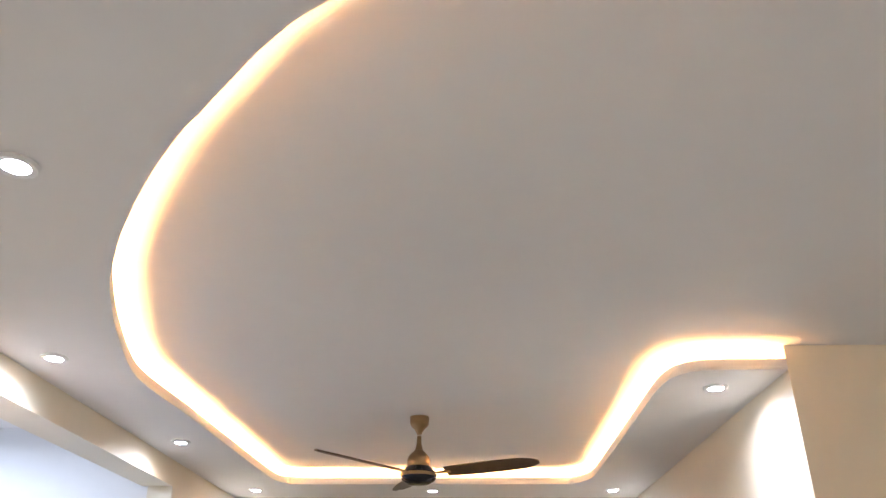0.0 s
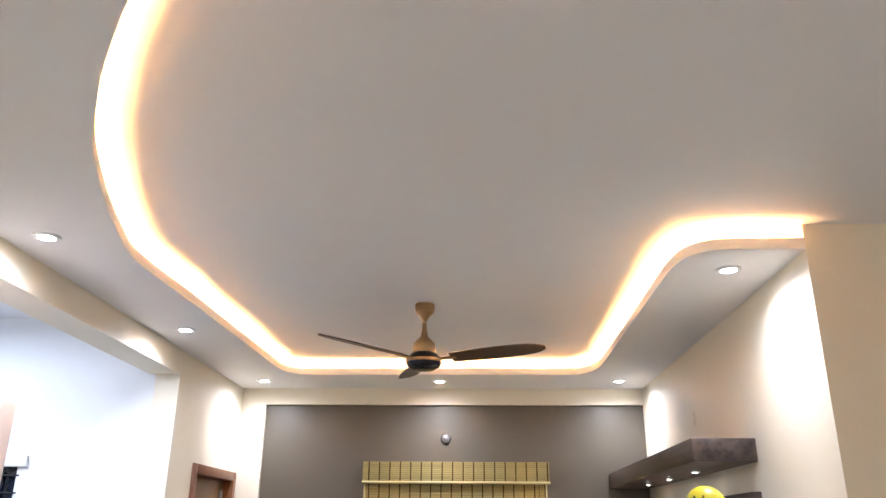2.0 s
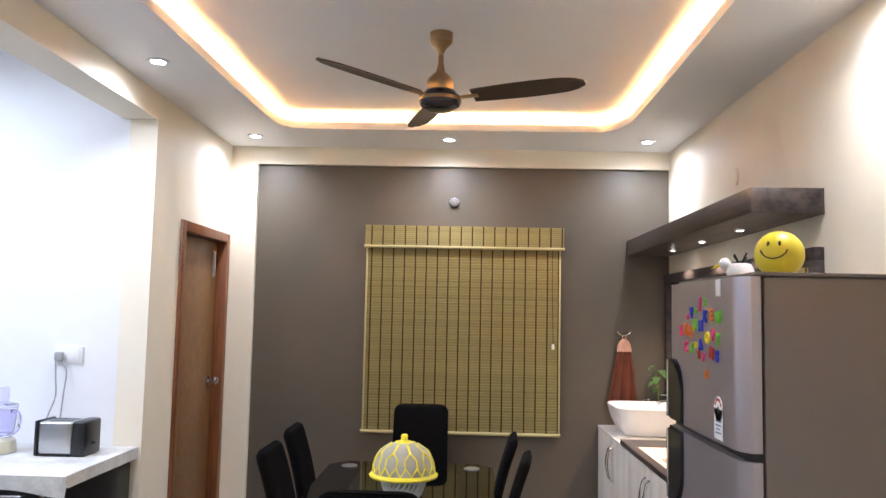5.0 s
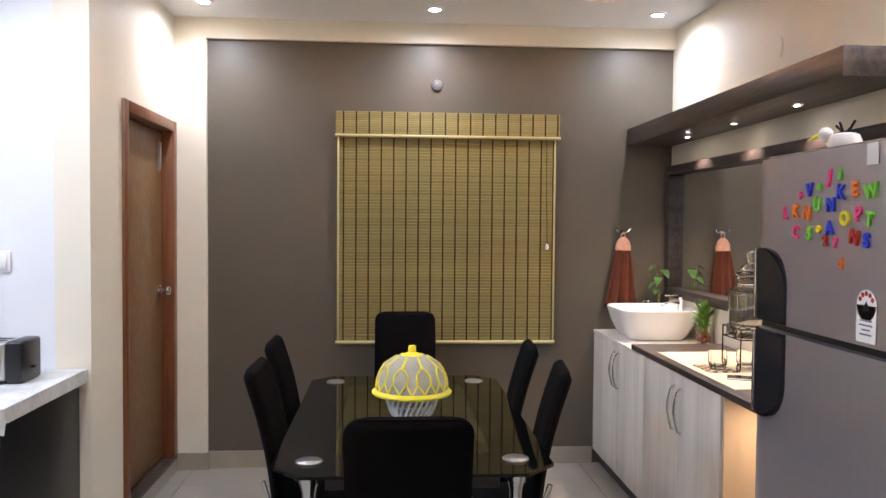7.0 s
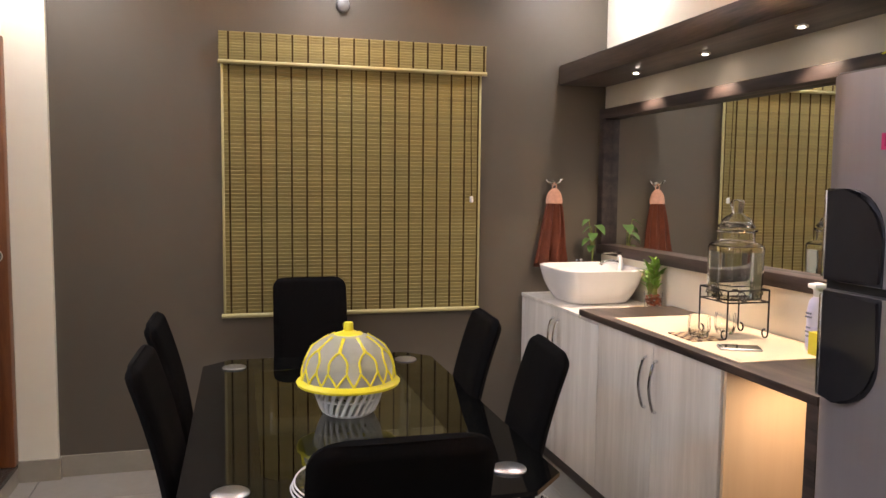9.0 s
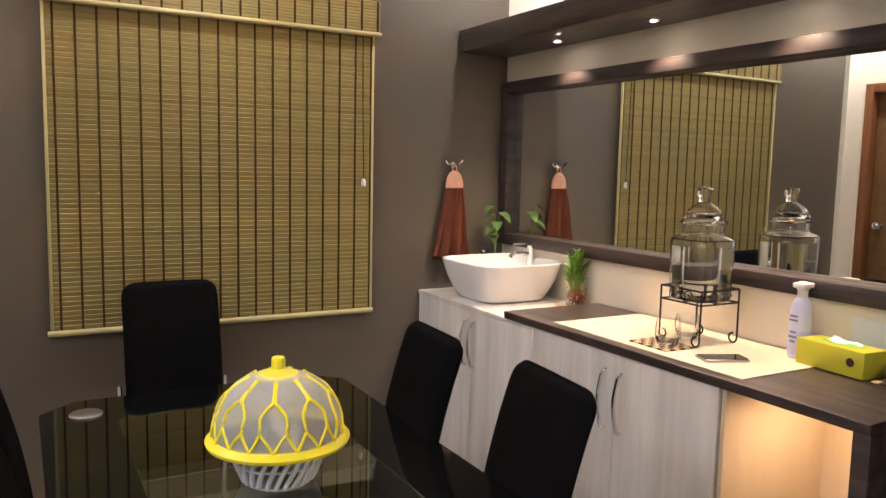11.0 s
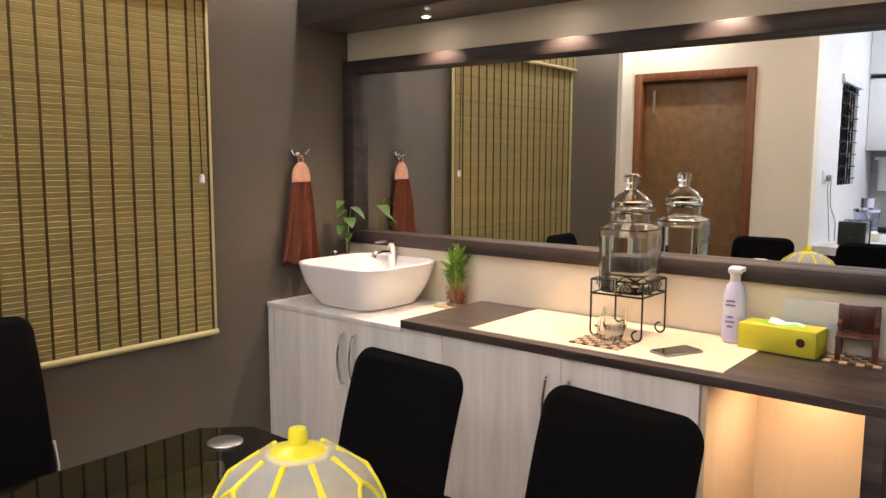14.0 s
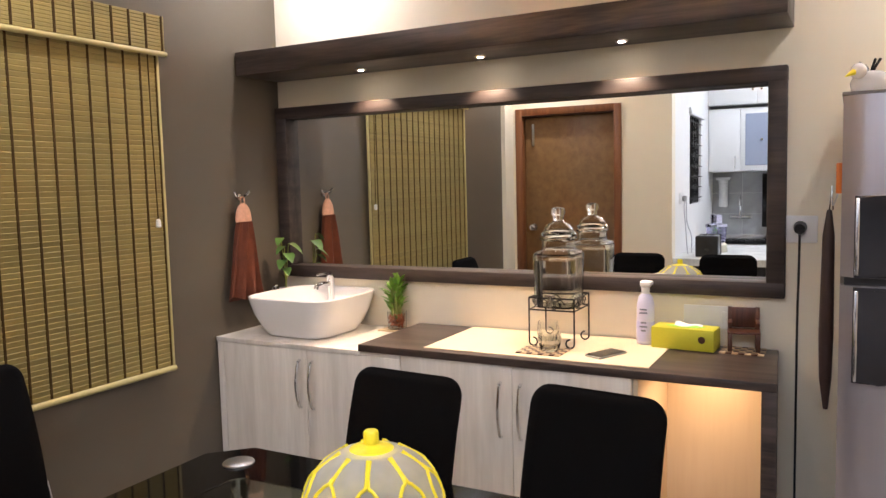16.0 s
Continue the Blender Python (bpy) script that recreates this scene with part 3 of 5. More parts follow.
for px in (-0.345, 0.345):
    for py in (-0.635, 0.635):
        cx, cy = TX + px, TY + py
        part("disc", lathe(B(), [(0.045, 0.0005), (0.045, 0.004), (0.042, 0.006), (0.0001, 0.006)], (cx, cy, TZ), 32), M_STEEL, table, "brushed steel fixing disc")
        part("leg", lathe(B(), [(0.032, 0), (0.032, 0.02), (0.024, 0.03), (0.024, TZ - F - 0.1), (0.034, TZ - F - 0.06), (0.04, TZ - F - 0.0125)], (cx, cy, F), 24), M_CHROME, table, "polished chrome leg")
for s in (-1, 1):
    part("rail", box(B(), TX - 0.29, TX + 0.29, TY + s * 0.635 - 0.02, TY + s * 0.635 + 0.02, TZ - 0.09, TZ - 0.013, 0.004), M_BLACK, table, "black cross rail")

# ---- chairs ----
chair = thing("dining_chair", (0, 0, 0), "black upholstered high-back dining chair on chrome legs", "chair", "chairs round the table")


def slab_along(bm, prof, w, th, corner):
    """A padded back: a profile of (y, z) swept over a width, with rounded top corners and soft edges."""
    n = len(prof)
    length = [0]
    for a, b in zip(prof, prof[1:]):
        length.append(length[-1] + math.hypot(b[0] - a[0], b[1] - a[1]))
    total = length[-1]
    front, back = [], []
    m = 14
    for i, (y, z) in enumerate(prof):
        a, b = prof[max(i - 1, 0)], prof[min(i + 1, n - 1)]
        t = Vector((b[0] - a[0], b[1] - a[1])).normalized()
        nx, nz = t.y, -t.x
        left = total - length[i]
        hw = w / 2
        if left < corner:
            hw = w / 2 - corner + math.sqrt(max(0, corner ** 2 - (corner - left) ** 2))
        rf, rb = [], []
        for k in range(m + 1):
            s = -1 + 2 * k / m
            s = math.copysign(abs(s) ** 0.7, s)
            edge = (1 - abs(s) ** 8) ** 0.5 * (1 if left > 0.02 else max(0.25, left / 0.02))
            h = th / 2 * (0.15 + 0.85 * edge)
            rf.append(bm.verts.new((s * hw, y + nx * h, z + nz * h)))
            rb.append(bm.verts.new((s * hw, y - nx * h, z - nz * h)))
        front.append(rf)
        back.append(rb)
    for i in range(n - 1):
        for k in range(m):
            bm.faces.new((front[i][k], front[i][k + 1], front[i + 1][k + 1], front[i + 1][k]))
            bm.faces.new((back[i][k + 1], back[i][k], back[i + 1][k], back[i + 1][k + 1]))
        for k in (0, m):
            bm.faces.new((front[i][k], back[i][k], back[i + 1][k], front[i + 1][k]))
    for i in (0, n - 1):
        for k in range(m):
            bm.faces.new((front[i][k], front[i][k + 1], back[i][k + 1], back[i][k]))
    return bm


# seat to +y, back leaning to -y; top of the back stands above the origin's y of 0
prof = [(0.115 - 0.015 * s - 0.1 * s * s, 0.42 + 0.565 * s) for s in [1 - (1 - i / 30) ** 1.8 for i in range(31)]]
part("backrest", slab_along(B(), prof, 0.36, 0.045, 0.055), M_BLACKCLOTH, chair)
part("seat", box(B(), -0.2, 0.2, 0.085, 0.52, 0.42, 0.475, 0.02, 3), M_BLACKCLOTH, chair)
for sx in (-1, 1):
    part("leg", tube(B(), curve([(sx * 0.19, 0.115, 0.5), (sx * 0.19, 0.115, 0.42), (sx * 0.19, 0.09, 0.3), (sx * 0.19, 0.04, 0.012)], 5), 0.0115), M_CHROME, chair, "chrome rear leg")
    part("leg", tube(B(), curve([(sx * 0.19, 0.16, 0.41), (sx * 0.19, 0.44, 0.41), (sx * 0.19, 0.485, 0.38), (sx * 0.19, 0.5, 0.012)], 5), 0.0115), M_CHROME, chair, "chrome front leg")
    part("bracket", tube(B(), curve([(sx * 0.196, 0.066, 0.6), (sx * 0.196, 0.078, 0.56), (sx * 0.195, 0.1, 0.49), (sx * 0.192, 0.125, 0.44)], 5), [0.01] * 11 + [0.0115] * 5, 10), M_CHROME, chair, "chrome side bar of the back")
# the back's top lies 0.0 m behind the origin
for x, y, rz in ((-0.235, 6.385, 180), (0.305, 5.172, 86), (0.325, 4.635, 83), (-0.862, 5.315, -90), (-0.838, 4.725, -91)):
    copy_thing(chair, pose(x, y, F, 0, 0, rz))
chair.matrix_basis = pose(-0.277, 3.888, F)

# ---- more materials ----
M_BAMBOO = mat("bamboo_slat", (0.295, 0.232, 0.082), 0.55, var=0.22, scale=5, stretch=(0.6, 1, 14), per=0.1)
M_BAMBOORAIL = mat("bamboo_rail", (0.5, 0.43, 0.2), 0.45, var=0.12, scale=8)
M_TAPE = mat("brown_cord", (0.06, 0.034, 0.012), 0.95, var=0.2, spec=0.08)
M_YELLOW = mat("yellow_plastic", (0.9, 0.78, 0.04), 0.35, var=0.04)
M_TOWEL = mat("rust_towel", (0.13, 0.031, 0.013), 0.95, var=0.3, scale=14, bump=0.8, bscale=350)
M_TOWELTOP = mat("peach_towel_yoke", (0.62, 0.34, 0.25), 0.9, var=0.15, scale=60, bump=0.5, bscale=200)
M_LEAF = mat("pothos_leaf", (0.065, 0.15, 0.035), 0.4, var=0.3, scale=20)
M_LEAF2 = mat("lucky_bamboo_leaf", (0.17, 0.34, 0.045), 0.4, var=0.3, scale=25)
M_STALK = mat("bamboo_stalk", (0.20, 0.24, 0.05), 0.45, var=0.3, scale=30)
M_PEBBLE = mat("red_pebbles", (0.42, 0.10, 0.03), 0.4, var=0.4, scale=60)
M_CLEAR = glass("clear_glass", (0.97, 0.985, 0.98), 0.0, 1.45)
M_WATER = glass("water", (0.93, 0.96, 0.97), 0.0, 1.33)
M_IRON = mat("black_iron", (0.012, 0.011, 0.011), 0.5, 0.4, var=0.15)
M_DARKWOOD = wood("dark_wood_block", (0.035, 0.012, 0.006), (0.11, 0.035, 0.018), "Z", 6, 0.35)
M_PALEWOOD = mat("pale_wood_block", (0.60, 0.45, 0.28), 0.5, var=0.15, scale=30)
M_TISSUEBOX = mat("lime_card", (0.52, 0.50, 0.03), 0.5, var=0.08, scale=8)
M_UMBRELLA = mat("brown_nylon", (0.045, 0.022, 0.018), 0.5, var=0.3, scale=20, stretch=(1, 1, 0.1))
M_TISSUE = mat("tissue_paper", (0.85, 0.85, 0.85), 0.9, var=0.03)
M_PHONEGLASS = mat("phone_glass", (0.02, 0.018, 0.016), 0.06, var=0.05)
M_LILAC = mat("lilac_plastic", (0.55, 0.55, 0.82), 0.35, var=0.05)
M_PALELILAC = mat("pale_lilac_plastic", (0.66, 0.65, 0.84), 0.35, var=0.04)
M_TEXT = mat("grey_print", (0.18, 0.2, 0.3), 0.6, var=0.05)
M_ORANGE = mat("orange_plastic", (0.85, 0.22, 0.03), 0.4, var=0.05)
M_PINK = mat("pink_plastic", (0.80, 0.06, 0.22), 0.4, var=0.05)
M_GREEN = mat("green_plastic", (0.20, 0.66, 0.06), 0.4, var=0.05)
M_BLUE = mat("blue_plastic", (0.02, 0.05, 0.55), 0.4, var=0.05)
M_RED = mat("red_plastic", (0.45, 0.03, 0.02), 0.4, var=0.05)
M_STEELPLATE = mat("steel_dish", (0.6, 0.6, 0.6), 0.22, 1.0, var=0.04)
M_CONTENT = mat("garlic_skin", (0.66, 0.60, 0.46), 0.7, var=0.2, scale=40)
M_NIGHT = mat("night_pane", (0.006, 0.008, 0.016), 0.05, var=0.1)
M_BEIGE = mat("beige_lacquer", (0.42, 0.34, 0.22), 0.4, var=0.06, scale=4)
M_PINKISH = mat("blush_laminate", (0.66, 0.53, 0.47), 0.45, var=0.04, scale=3)
M_CLOTH = mat("marble_print_oilcloth", (0.62, 0.62, 0.60), 0.4, var=0.3, scale=7)
M_CREAMPLASTIC = mat("cream_plastic", (0.72, 0.70, 0.55), 0.4, var=0.04)
M_GREYTILE = mat("grey_wall_tile", (0.42, 0.43, 0.44), 0.25, var=0.12, scale=9)
M_FROST = mat("frosted_blue_glass", (0.30, 0.34, 0.44), 0.3, var=0.05)
M_GRANITE = mat("black_granite", (0.015, 0.015, 0.016), 0.12, var=0.4, scale=80)
M_LILACCLEAR = glass("lilac_clear_plastic", (0.82, 0.80, 0.97), 0.15, 1.3)


def net_material():
    """Fine white netting: half of the light goes through between the threads."""
    m, nt, p = nodes_of("white_net")
    p.inputs["Base Color"].default_value = (0.92, 0.91, 0.88, 1)
    p.inputs["Roughness"].default_value = 0.8
    tr, mx = nt.nodes.new("ShaderNodeBsdfTransparent"), nt.nodes.new("ShaderNodeMixShader")
    n = nt.nodes.new("ShaderNodeTexNoise")
    n.inputs["Scale"].default_value = 30
    tc = nt.nodes.new("ShaderNodeTexCoord")
    rg = nt.nodes.new("ShaderNodeMapRange")
    rg.inputs[3].default_value, rg.inputs[4].default_value = 0.44, 0.58
    nt.links.new(tc.outputs["Object"], n.inputs["Vector"])
    nt.links.new(n.outputs["Fac"], rg.inputs[0])
    nt.links.new(rg.outputs[0], mx.inputs[0])
    nt.links.new(tr.outputs[0], mx.inputs[1])
    tl, half = nt.nodes.new("ShaderNodeBsdfTranslucent"), nt.nodes.new("ShaderNodeMixShader")
    tl.inputs["Color"].default_value = (0.92, 0.91, 0.88, 1)
    half.inputs[0].default_value = 0.4
    nt.links.new(p.outputs[0], half.inputs[1])
    nt.links.new(tl.outputs[0], half.inputs[2])
    nt.links.new(half.outputs[0], mx.inputs[2])
    nt.links.new(mx.outputs[0], nt.nodes["Material Output"].inputs["Surface"])
    return m


M_NET = net_material()


def mesh_of(bm, material, name):
    bmesh.ops.recalc_face_normals(bm, faces=bm.faces)
    me = bpy.data.meshes.new(name)
    bm.to_mesh(me)
    bm.free()
    me.materials.append(material)
    return me


def letter(ch, size, depth, material, m, name):
    """A solid letter as a mesh in the built-in font."""
    cu = bpy.data.curves.new(name, "FONT")
    cu.body, cu.size, cu.extrude, cu.offset, cu.align_x, cu.align_y, cu.resolution_u = ch, size, depth, size * 0.035, "CENTER", "CENTER", 3
    tmp = new("letter_curve", cu)
    me = bpy.data.meshes.new_from_object(tmp.evaluated_get(bpy.context.evaluated_depsgraph_get()))
    bpy.data.objects.remove(tmp)
    bpy.data.curves.remove(cu)
    me.materials.clear()
    me.materials.append(material)
    ob = new(name, me)
    ob.matrix_basis = m
    return ob


# ---- bamboo blind ----
blind = thing("bamboo_blind", (0, 6.59, 0.745), "lowered olive-yellow bamboo roller blind with brown cords", "window blind")
val = part("valance", box(B(), -0.688, 0.69, 6.565, 6.575, 2.03, 2.17), M_BAMBOO, blind)
part("headrail", box(B(), -0.68, 0.68, 6.576, 6.608, 2.13, 2.165), M_BAMBOORAIL, blind)
slat_me = mesh_of(box(B(), -0.676, 0.668, -0.0032, 0.0032, -0.0094, 0.0094, 0.0024, 2), M_BAMBOO, "slat")
n_slat = 66
for i in range(n_slat):
    z = 0.768 + (2.028 - 0.768) * (i + 0.5) / n_slat
    piece("slat", slat_me, Matrix.Translation((random.uniform(-0.0015, 0.0015), 6.586 + random.uniform(-0.0008, 0.0008), z)) @ Matrix.Rotation(radians(random.uniform(9, 14)), 4, "X"), blind)
slat_v = mesh_of(box(B(), -0.689, 0.691, -0.0022, 0.0022, -0.0062, 0.0062, 0.0018, 1), M_BAMBOO, "slat")
for i in range(10):
    piece("slat", slat_v, Matrix.Translation((random.uniform(-0.001, 0.001), 6.5625, 2.04 + 0.0137 * (i + 0.3))), blind)
bm = tube(B(), [(-0.692, 6.562, 2.026), (0.695, 6.562, 2.026)], 0.0105, 12)
part("rail", bm, M_BAMBOORAIL, blind, "pale yellow rounded rail")
part("rail", tube(B(), [(-0.69, 6.584, 0.756), (0.676, 6.584, 0.756)], 0.012, 12), M_BAMBOORAIL, blind, "pale yellow rounded rail")
for i in range(18):
    x = -0.642 + 0.0764 * i
    part("cord_tape", box(B(), x - 0.0042, x + 0.0042, 6.5802, 6.5828, 0.77, 2.02), M_TAPE, blind)
    x += 0.0012 * i
    part("cord_tape", box(B(), x - 0.0042, x + 0.0042, 6.5575, 6.5602, 2.038, 2.172), M_TAPE, blind)
part("edge_strip", box(B(), 0.66, 0.672, 6.578, 6.592, 0.77, 2.02, 0.002), M_BAMBOORAIL, blind)
part("edge_strip", box(B(), -0.68, -0.668, 6.578, 6.592, 0.77, 2.02, 0.002), M_BAMBOORAIL, blind)
part("pull_cord", tube(B(), [(0.612, 6.572, 2.02), (0.615, 6.573, 1.7), (0.622, 6.574, 1.37)], 0.0022, 6), M_TAPE, blind)
part("cord_toggle", lathe(B(), [(0.004, 0.035), (0.009, 0.03), (0.011, 0.005), (0.006, 0)], (0.622, 6.574, 1.338), 14), M_WPLASTIC, blind, "white cord toggle")

blind.location.x += 0.028
blind.location.y -= 0.0445

cap = thing("wall_light_cap", (-0.045, 6.564, 2.345), "small round grey cap on the taupe wall", "wall cap")
bm = lathe(B(), [(0.036, 0.0005), (0.036, 0.008), (0.03, 0.022), (0.012, 0.032), (0.0001, 0.033)], (0, 0, 0), 24)
bmesh.ops.transform(bm, matrix=pose(-0.045, 6.564, 2.345, 90, 0, 0), verts=bm.verts)
part("cover", bm, mat("grey_cap", (0.15, 0.145, 0.14), 0.3, var=0.05), cap)

# ---- towel on its hook ----
hook = thing("towel_hook", (1.1, 6.607, 1.455), "curved chrome double hook on the taupe wall", "hook")
bm = cyl(B(), (1.1, 6.609, 1.447), (1.1, 6.595, 1.447), 0.014)
part("base", bm, M_CHROME, hook)
part("arms", tube(B(), curve([(1.05, 6.578, 1.472), (1.07, 6.585, 1.452), (1.1, 6.588, 1.445), (1.13, 6.585, 1.452), (1.148, 6.578, 1.472)], 6), 0.0065), M_CHROME, hook)
towel = thing("hand_towel", (1.1, 6.58, 0.985), "rust brown hanging hand towel with a peach yoke", "towel")
bm = B()
rows = []
for i in range(26):
    s = i / 25
    z = 1.335 - 0.345 * s + 0.0
    hw = 0.045 + 0.058 * s ** 0.8 * (1 + 0.06 * math.sin(7 * s))
    row = []
    for k in range(36):
        a = 2 * math.pi * k / 36
        fold = 1 + ((0.25 + 0.75 * s) * math.sin(9 * a + 1.2 * s) + 0.3 * math.sin(16 * a + 1) if math.sin(a) < 0 else 0)
        row.append(bm.verts.new((1.1 - 0.012 * s + hw * math.cos(a) * (0.93 + 0.07 * fold), 6.578 + 0.023 * fold * math.sin(a) - 0.004, z - 0.012 * math.sin(3 * a) * s)))
    rows.append(row)
for r, s in zip(rows, rows[1:]):
    for k in range(36):
        bm.faces.new((r[k], r[(k + 1) % 36], s[(k + 1) % 36], s[k]))
bm.faces.new(rows[0])
bm.faces.new(rows[-1][::-1])
part("cloth", bm, M_TOWEL, towel)
bm = B()
bmesh.ops.create_uvsphere(bm, u_segments=24, v_segments=16, radius=1, matrix=Matrix.LocRotScale((1.1, 6.576, 1.345), None, (0.05, 0.016, 0.075)))
bmesh.ops.bisect_plane(bm, geom=bm.verts[:] + bm.edges[:] + bm.faces[:], plane_co=(0, 0, 1.333), plane_no=(0, 0, 1), clear_inner=True)
part("yoke", bm, M_TOWELTOP, towel, "peach embroidered half-round yoke")
bm = tube(B(), [(1.1 + 0.012 * math.sin(a), 6.577, 1.428 + 0.02 * math.cos(a)) for a in [k * math.pi / 8 for k in range(16)]], 0.003, 6, True)
part("loop", bm, M_TOWELTOP, towel)

for ob in (hook, towel):
    ob.location.x += 0.035
    ob.location.y -= 0.045

# ---- basin, tap and plants ----
BX, BY, BZ = 1.212, 6.215, 0.834
basin = thing("wash_basin", (BX, BY, BZ), "white porcelain square countertop wash basin", "basin")
prof = [(0.14, 0.0), (0.162, 0.006), (0.186, 0.042), (0.211, 0.096), (0.226, 0.15), (0.231, 0.174), (0.228, 0.179), (0.221, 0.176), (0.215, 0.155), (0.19, 0.08), (0.137, 0.037), (0.03, 0.026), (0.0001, 0.025)]
part("bowl", lathe(B(), prof, (BX, BY, BZ), 64, 4.6), M_PORCELAIN, basin)
part("drain", lathe(B(), [(0.022, 0.0265), (0.022, 0.031), (0.0001, 0.032)], (BX, BY, BZ), 20), M_CHROME, basin, "chrome drain ring")
tap = thing("basin_tap", (1.412, 6.26, 0.852), "tall chrome basin mixer tap", "tap")
part("body", lathe(B(), [(0.024, 0), (0.024, 0.008), (0.018, 0.012), (0.018, 0.2), (0.02, 0.203), (0.02, 0.235), (0.012, 0.24)], (1.412, 6.26, 0.852), 20), M_CHROME, tap)
part("spout", tube(B(), curve([(1.41, 6.26, 1.04), (1.36, 6.26, 1.05), (1.31, 6.26, 1.045), (1.295, 6.26, 1.03)], 5), 0.011), M_CHROME, tap)
part("lever", box(B(), 1.31, 1.425, 6.253, 6.267, 1.092, 1.101, 0.003), M_CHROME, tap)

vase = thing("pothos_vase", (1.34, 6.535, 0.852), "small steel cup holding a green pothos cutting", "plant")
part("cup", lathe(B(), [(0.026, 0), (0.03, 0.004), (0.031, 0.15), (0.033, 0.17), (0.03, 0.17), (0.028, 0.02), (0.0001, 0.018)], (1.34, 6.535, 0.852), 24), M_STEEL, vase, "brushed steel cup")


def leaf_mesh(bm, m, length, width, fold=0.25, heart=True):
    mid, le, ri = [], [], []
    n = 7
    for i in range(n + 1):
        s = i / n
        w = width * (math.sin(math.pi * min(1, s ** (0.55 if heart else 0.8))) ** 0.8) * 0.5 if 0 < s < 1 else 0.0005
        sag = -0.28 * length * s * s
        mid.append(bm.verts.new(m @ Vector((0, length * s, sag))))
        le.append(bm.verts.new(m @ Vector((-w, length * s - (0.1 * w if heart else 0), sag + fold * w))))
        ri.append(bm.verts.new(m @ Vector((w, length * s - (0.1 * w if heart else 0), sag + fold * w))))
    for i in range(n):
        bm.faces.new((le[i], mid[i], mid[i + 1], le[i + 1]))
        bm.faces.new((mid[i], ri[i], ri[i + 1], mid[i + 1]))
    return bm


random.seed(11)
LEAVES = [(-0.06, -0.01, 1.265, 200, 0.06), (-0.03, -0.02, 1.225, 175, 0.065), (0.02, -0.03, 1.235, 285, 0.085), (-0.02, -0.04, 1.19, 240, 0.075), (-0.05, -0.02, 1.16, 200, 0.07), (-0.03, -0.03, 1.12, 230, 0.06)]
for dx, dy, z, az, ln in LEAVES:
    base = Vector((1.34 + dx * 0.5, 6.535 + dy * 0.6, z))
    st = part("stem", tube(B(), curve([(1.34, 6.535, 1.0), (1.34 + dx * 0.2, 6.535 + dy * 0.3, (1.0 + z) / 2 + 0.02), tuple(base)], 4), 0.0022, 6), M_STALK, vase)
    bm = leaf_mesh(B(), Matrix.Translation(base) @ Matrix.Rotation(radians(az - 90), 4, "Z") @ Matrix.Rotation(radians(-20), 4, "X"), ln, ln * 0.75)
    part("leaf", bm, M_LEAF, st, "heart-shaped green leaf")

soap = thing("soap_dispenser", (1.275, 6.545, 0.852), "slim chrome soap dispenser beside the basin", "soap dispenser")
part("bottle", lathe(B(), [(0.026, 0), (0.028, 0.005), (0.028, 0.12), (0.02, 0.14), (0.012, 0.15)], (1.275, 6.545, 0.852), 24), M_STEEL, soap)
bm = lathe(B(), [(0.006, 0.1505), (0.006, 0.18), (0.011, 0.183), (0.011, 0.192)], (1.275, 6.545, 0.852), 14)
tube(bm, [(1.275, 6.545, 1.038), (1.24, 6.53, 1.038), (1.235, 6.528, 1.03)], 0.004, 8)
part("pump", bm, M_CHROME, soap, "chrome pump")

for ob in (vase, soap):
    ob.location.x += 0.015
    ob.location.y -= 0.05

plant = thing("lucky_bamboo_plant", (1.395, 5.925, 0.852), "small lucky bamboo plant in a glass of red pebbles", "plant")
part("coaster", box(B(), 1.33, 1.445, 5.86, 5.99, 0.8525, 0.858, 0.001), M_PALEWOOD, plant, "thin wooden coaster")
part("glass_pot", lathe(B(), [(0.04, 0.0065), (0.042, 0.008), (0.045, 0.085), (0.0435, 0.085), (0.0405, 0.012), (0.0001, 0.011)], (1.395, 5.925, 0.852), 28), M_CLEAR, plant, "small clear glass pot")
random.seed(5)
bm = B()
for i in range(110):
    a, rr = random.uniform(0, 6.28), 0.037 * math.sqrt(random.random())
    bmesh.ops.create_icosphere(bm, subdivisions=1, radius=random.uniform(0.005, 0.008), matrix=Matrix.Translation((1.395 + rr * math.cos(a), 5.925 + rr * math.sin(a), random.uniform(0.87, 0.925))))
tagged(part("pebbles", bm, M_PEBBLE, plant, "red-brown pebbles"), kind="stuff")
for i in range(14):
    a, rr = i * 2.4, 0.008 + 0.022 * ((i * 7 % 11) / 11)
    x, y, h = 1.395 + rr * math.cos(a), 5.925 + rr * math.sin(a), random.uniform(0.09, 0.185) * (1.12 - rr * 11)
    st = part("stalk", lathe(B(), [(0.0052, 0), (0.0045, h * 0.45), (0.0055, h * 0.5), (0.0045, h * 0.55), (0.0045, h)], (x, y, 0.905), 10), M_STALK, plant)
    for k in range(7):
        bm = leaf_mesh(B(), Matrix.Translation((x, y, 0.905 + h * (0.3 + 0.11 * k))) @ Matrix.Rotation(random.uniform(0, 6.28), 4, "Z") @ Matrix.Rotation(radians(random.uniform(40, 78)), 4, "X"), random.uniform(0.05, 0.085), 0.021, 0.4, False)
        part("leaf", bm, M_LEAF2, st)

for ob in (tap, vase, soap, plant):
    ob.location.z -= 0.018
plant.location.y -= 0.04

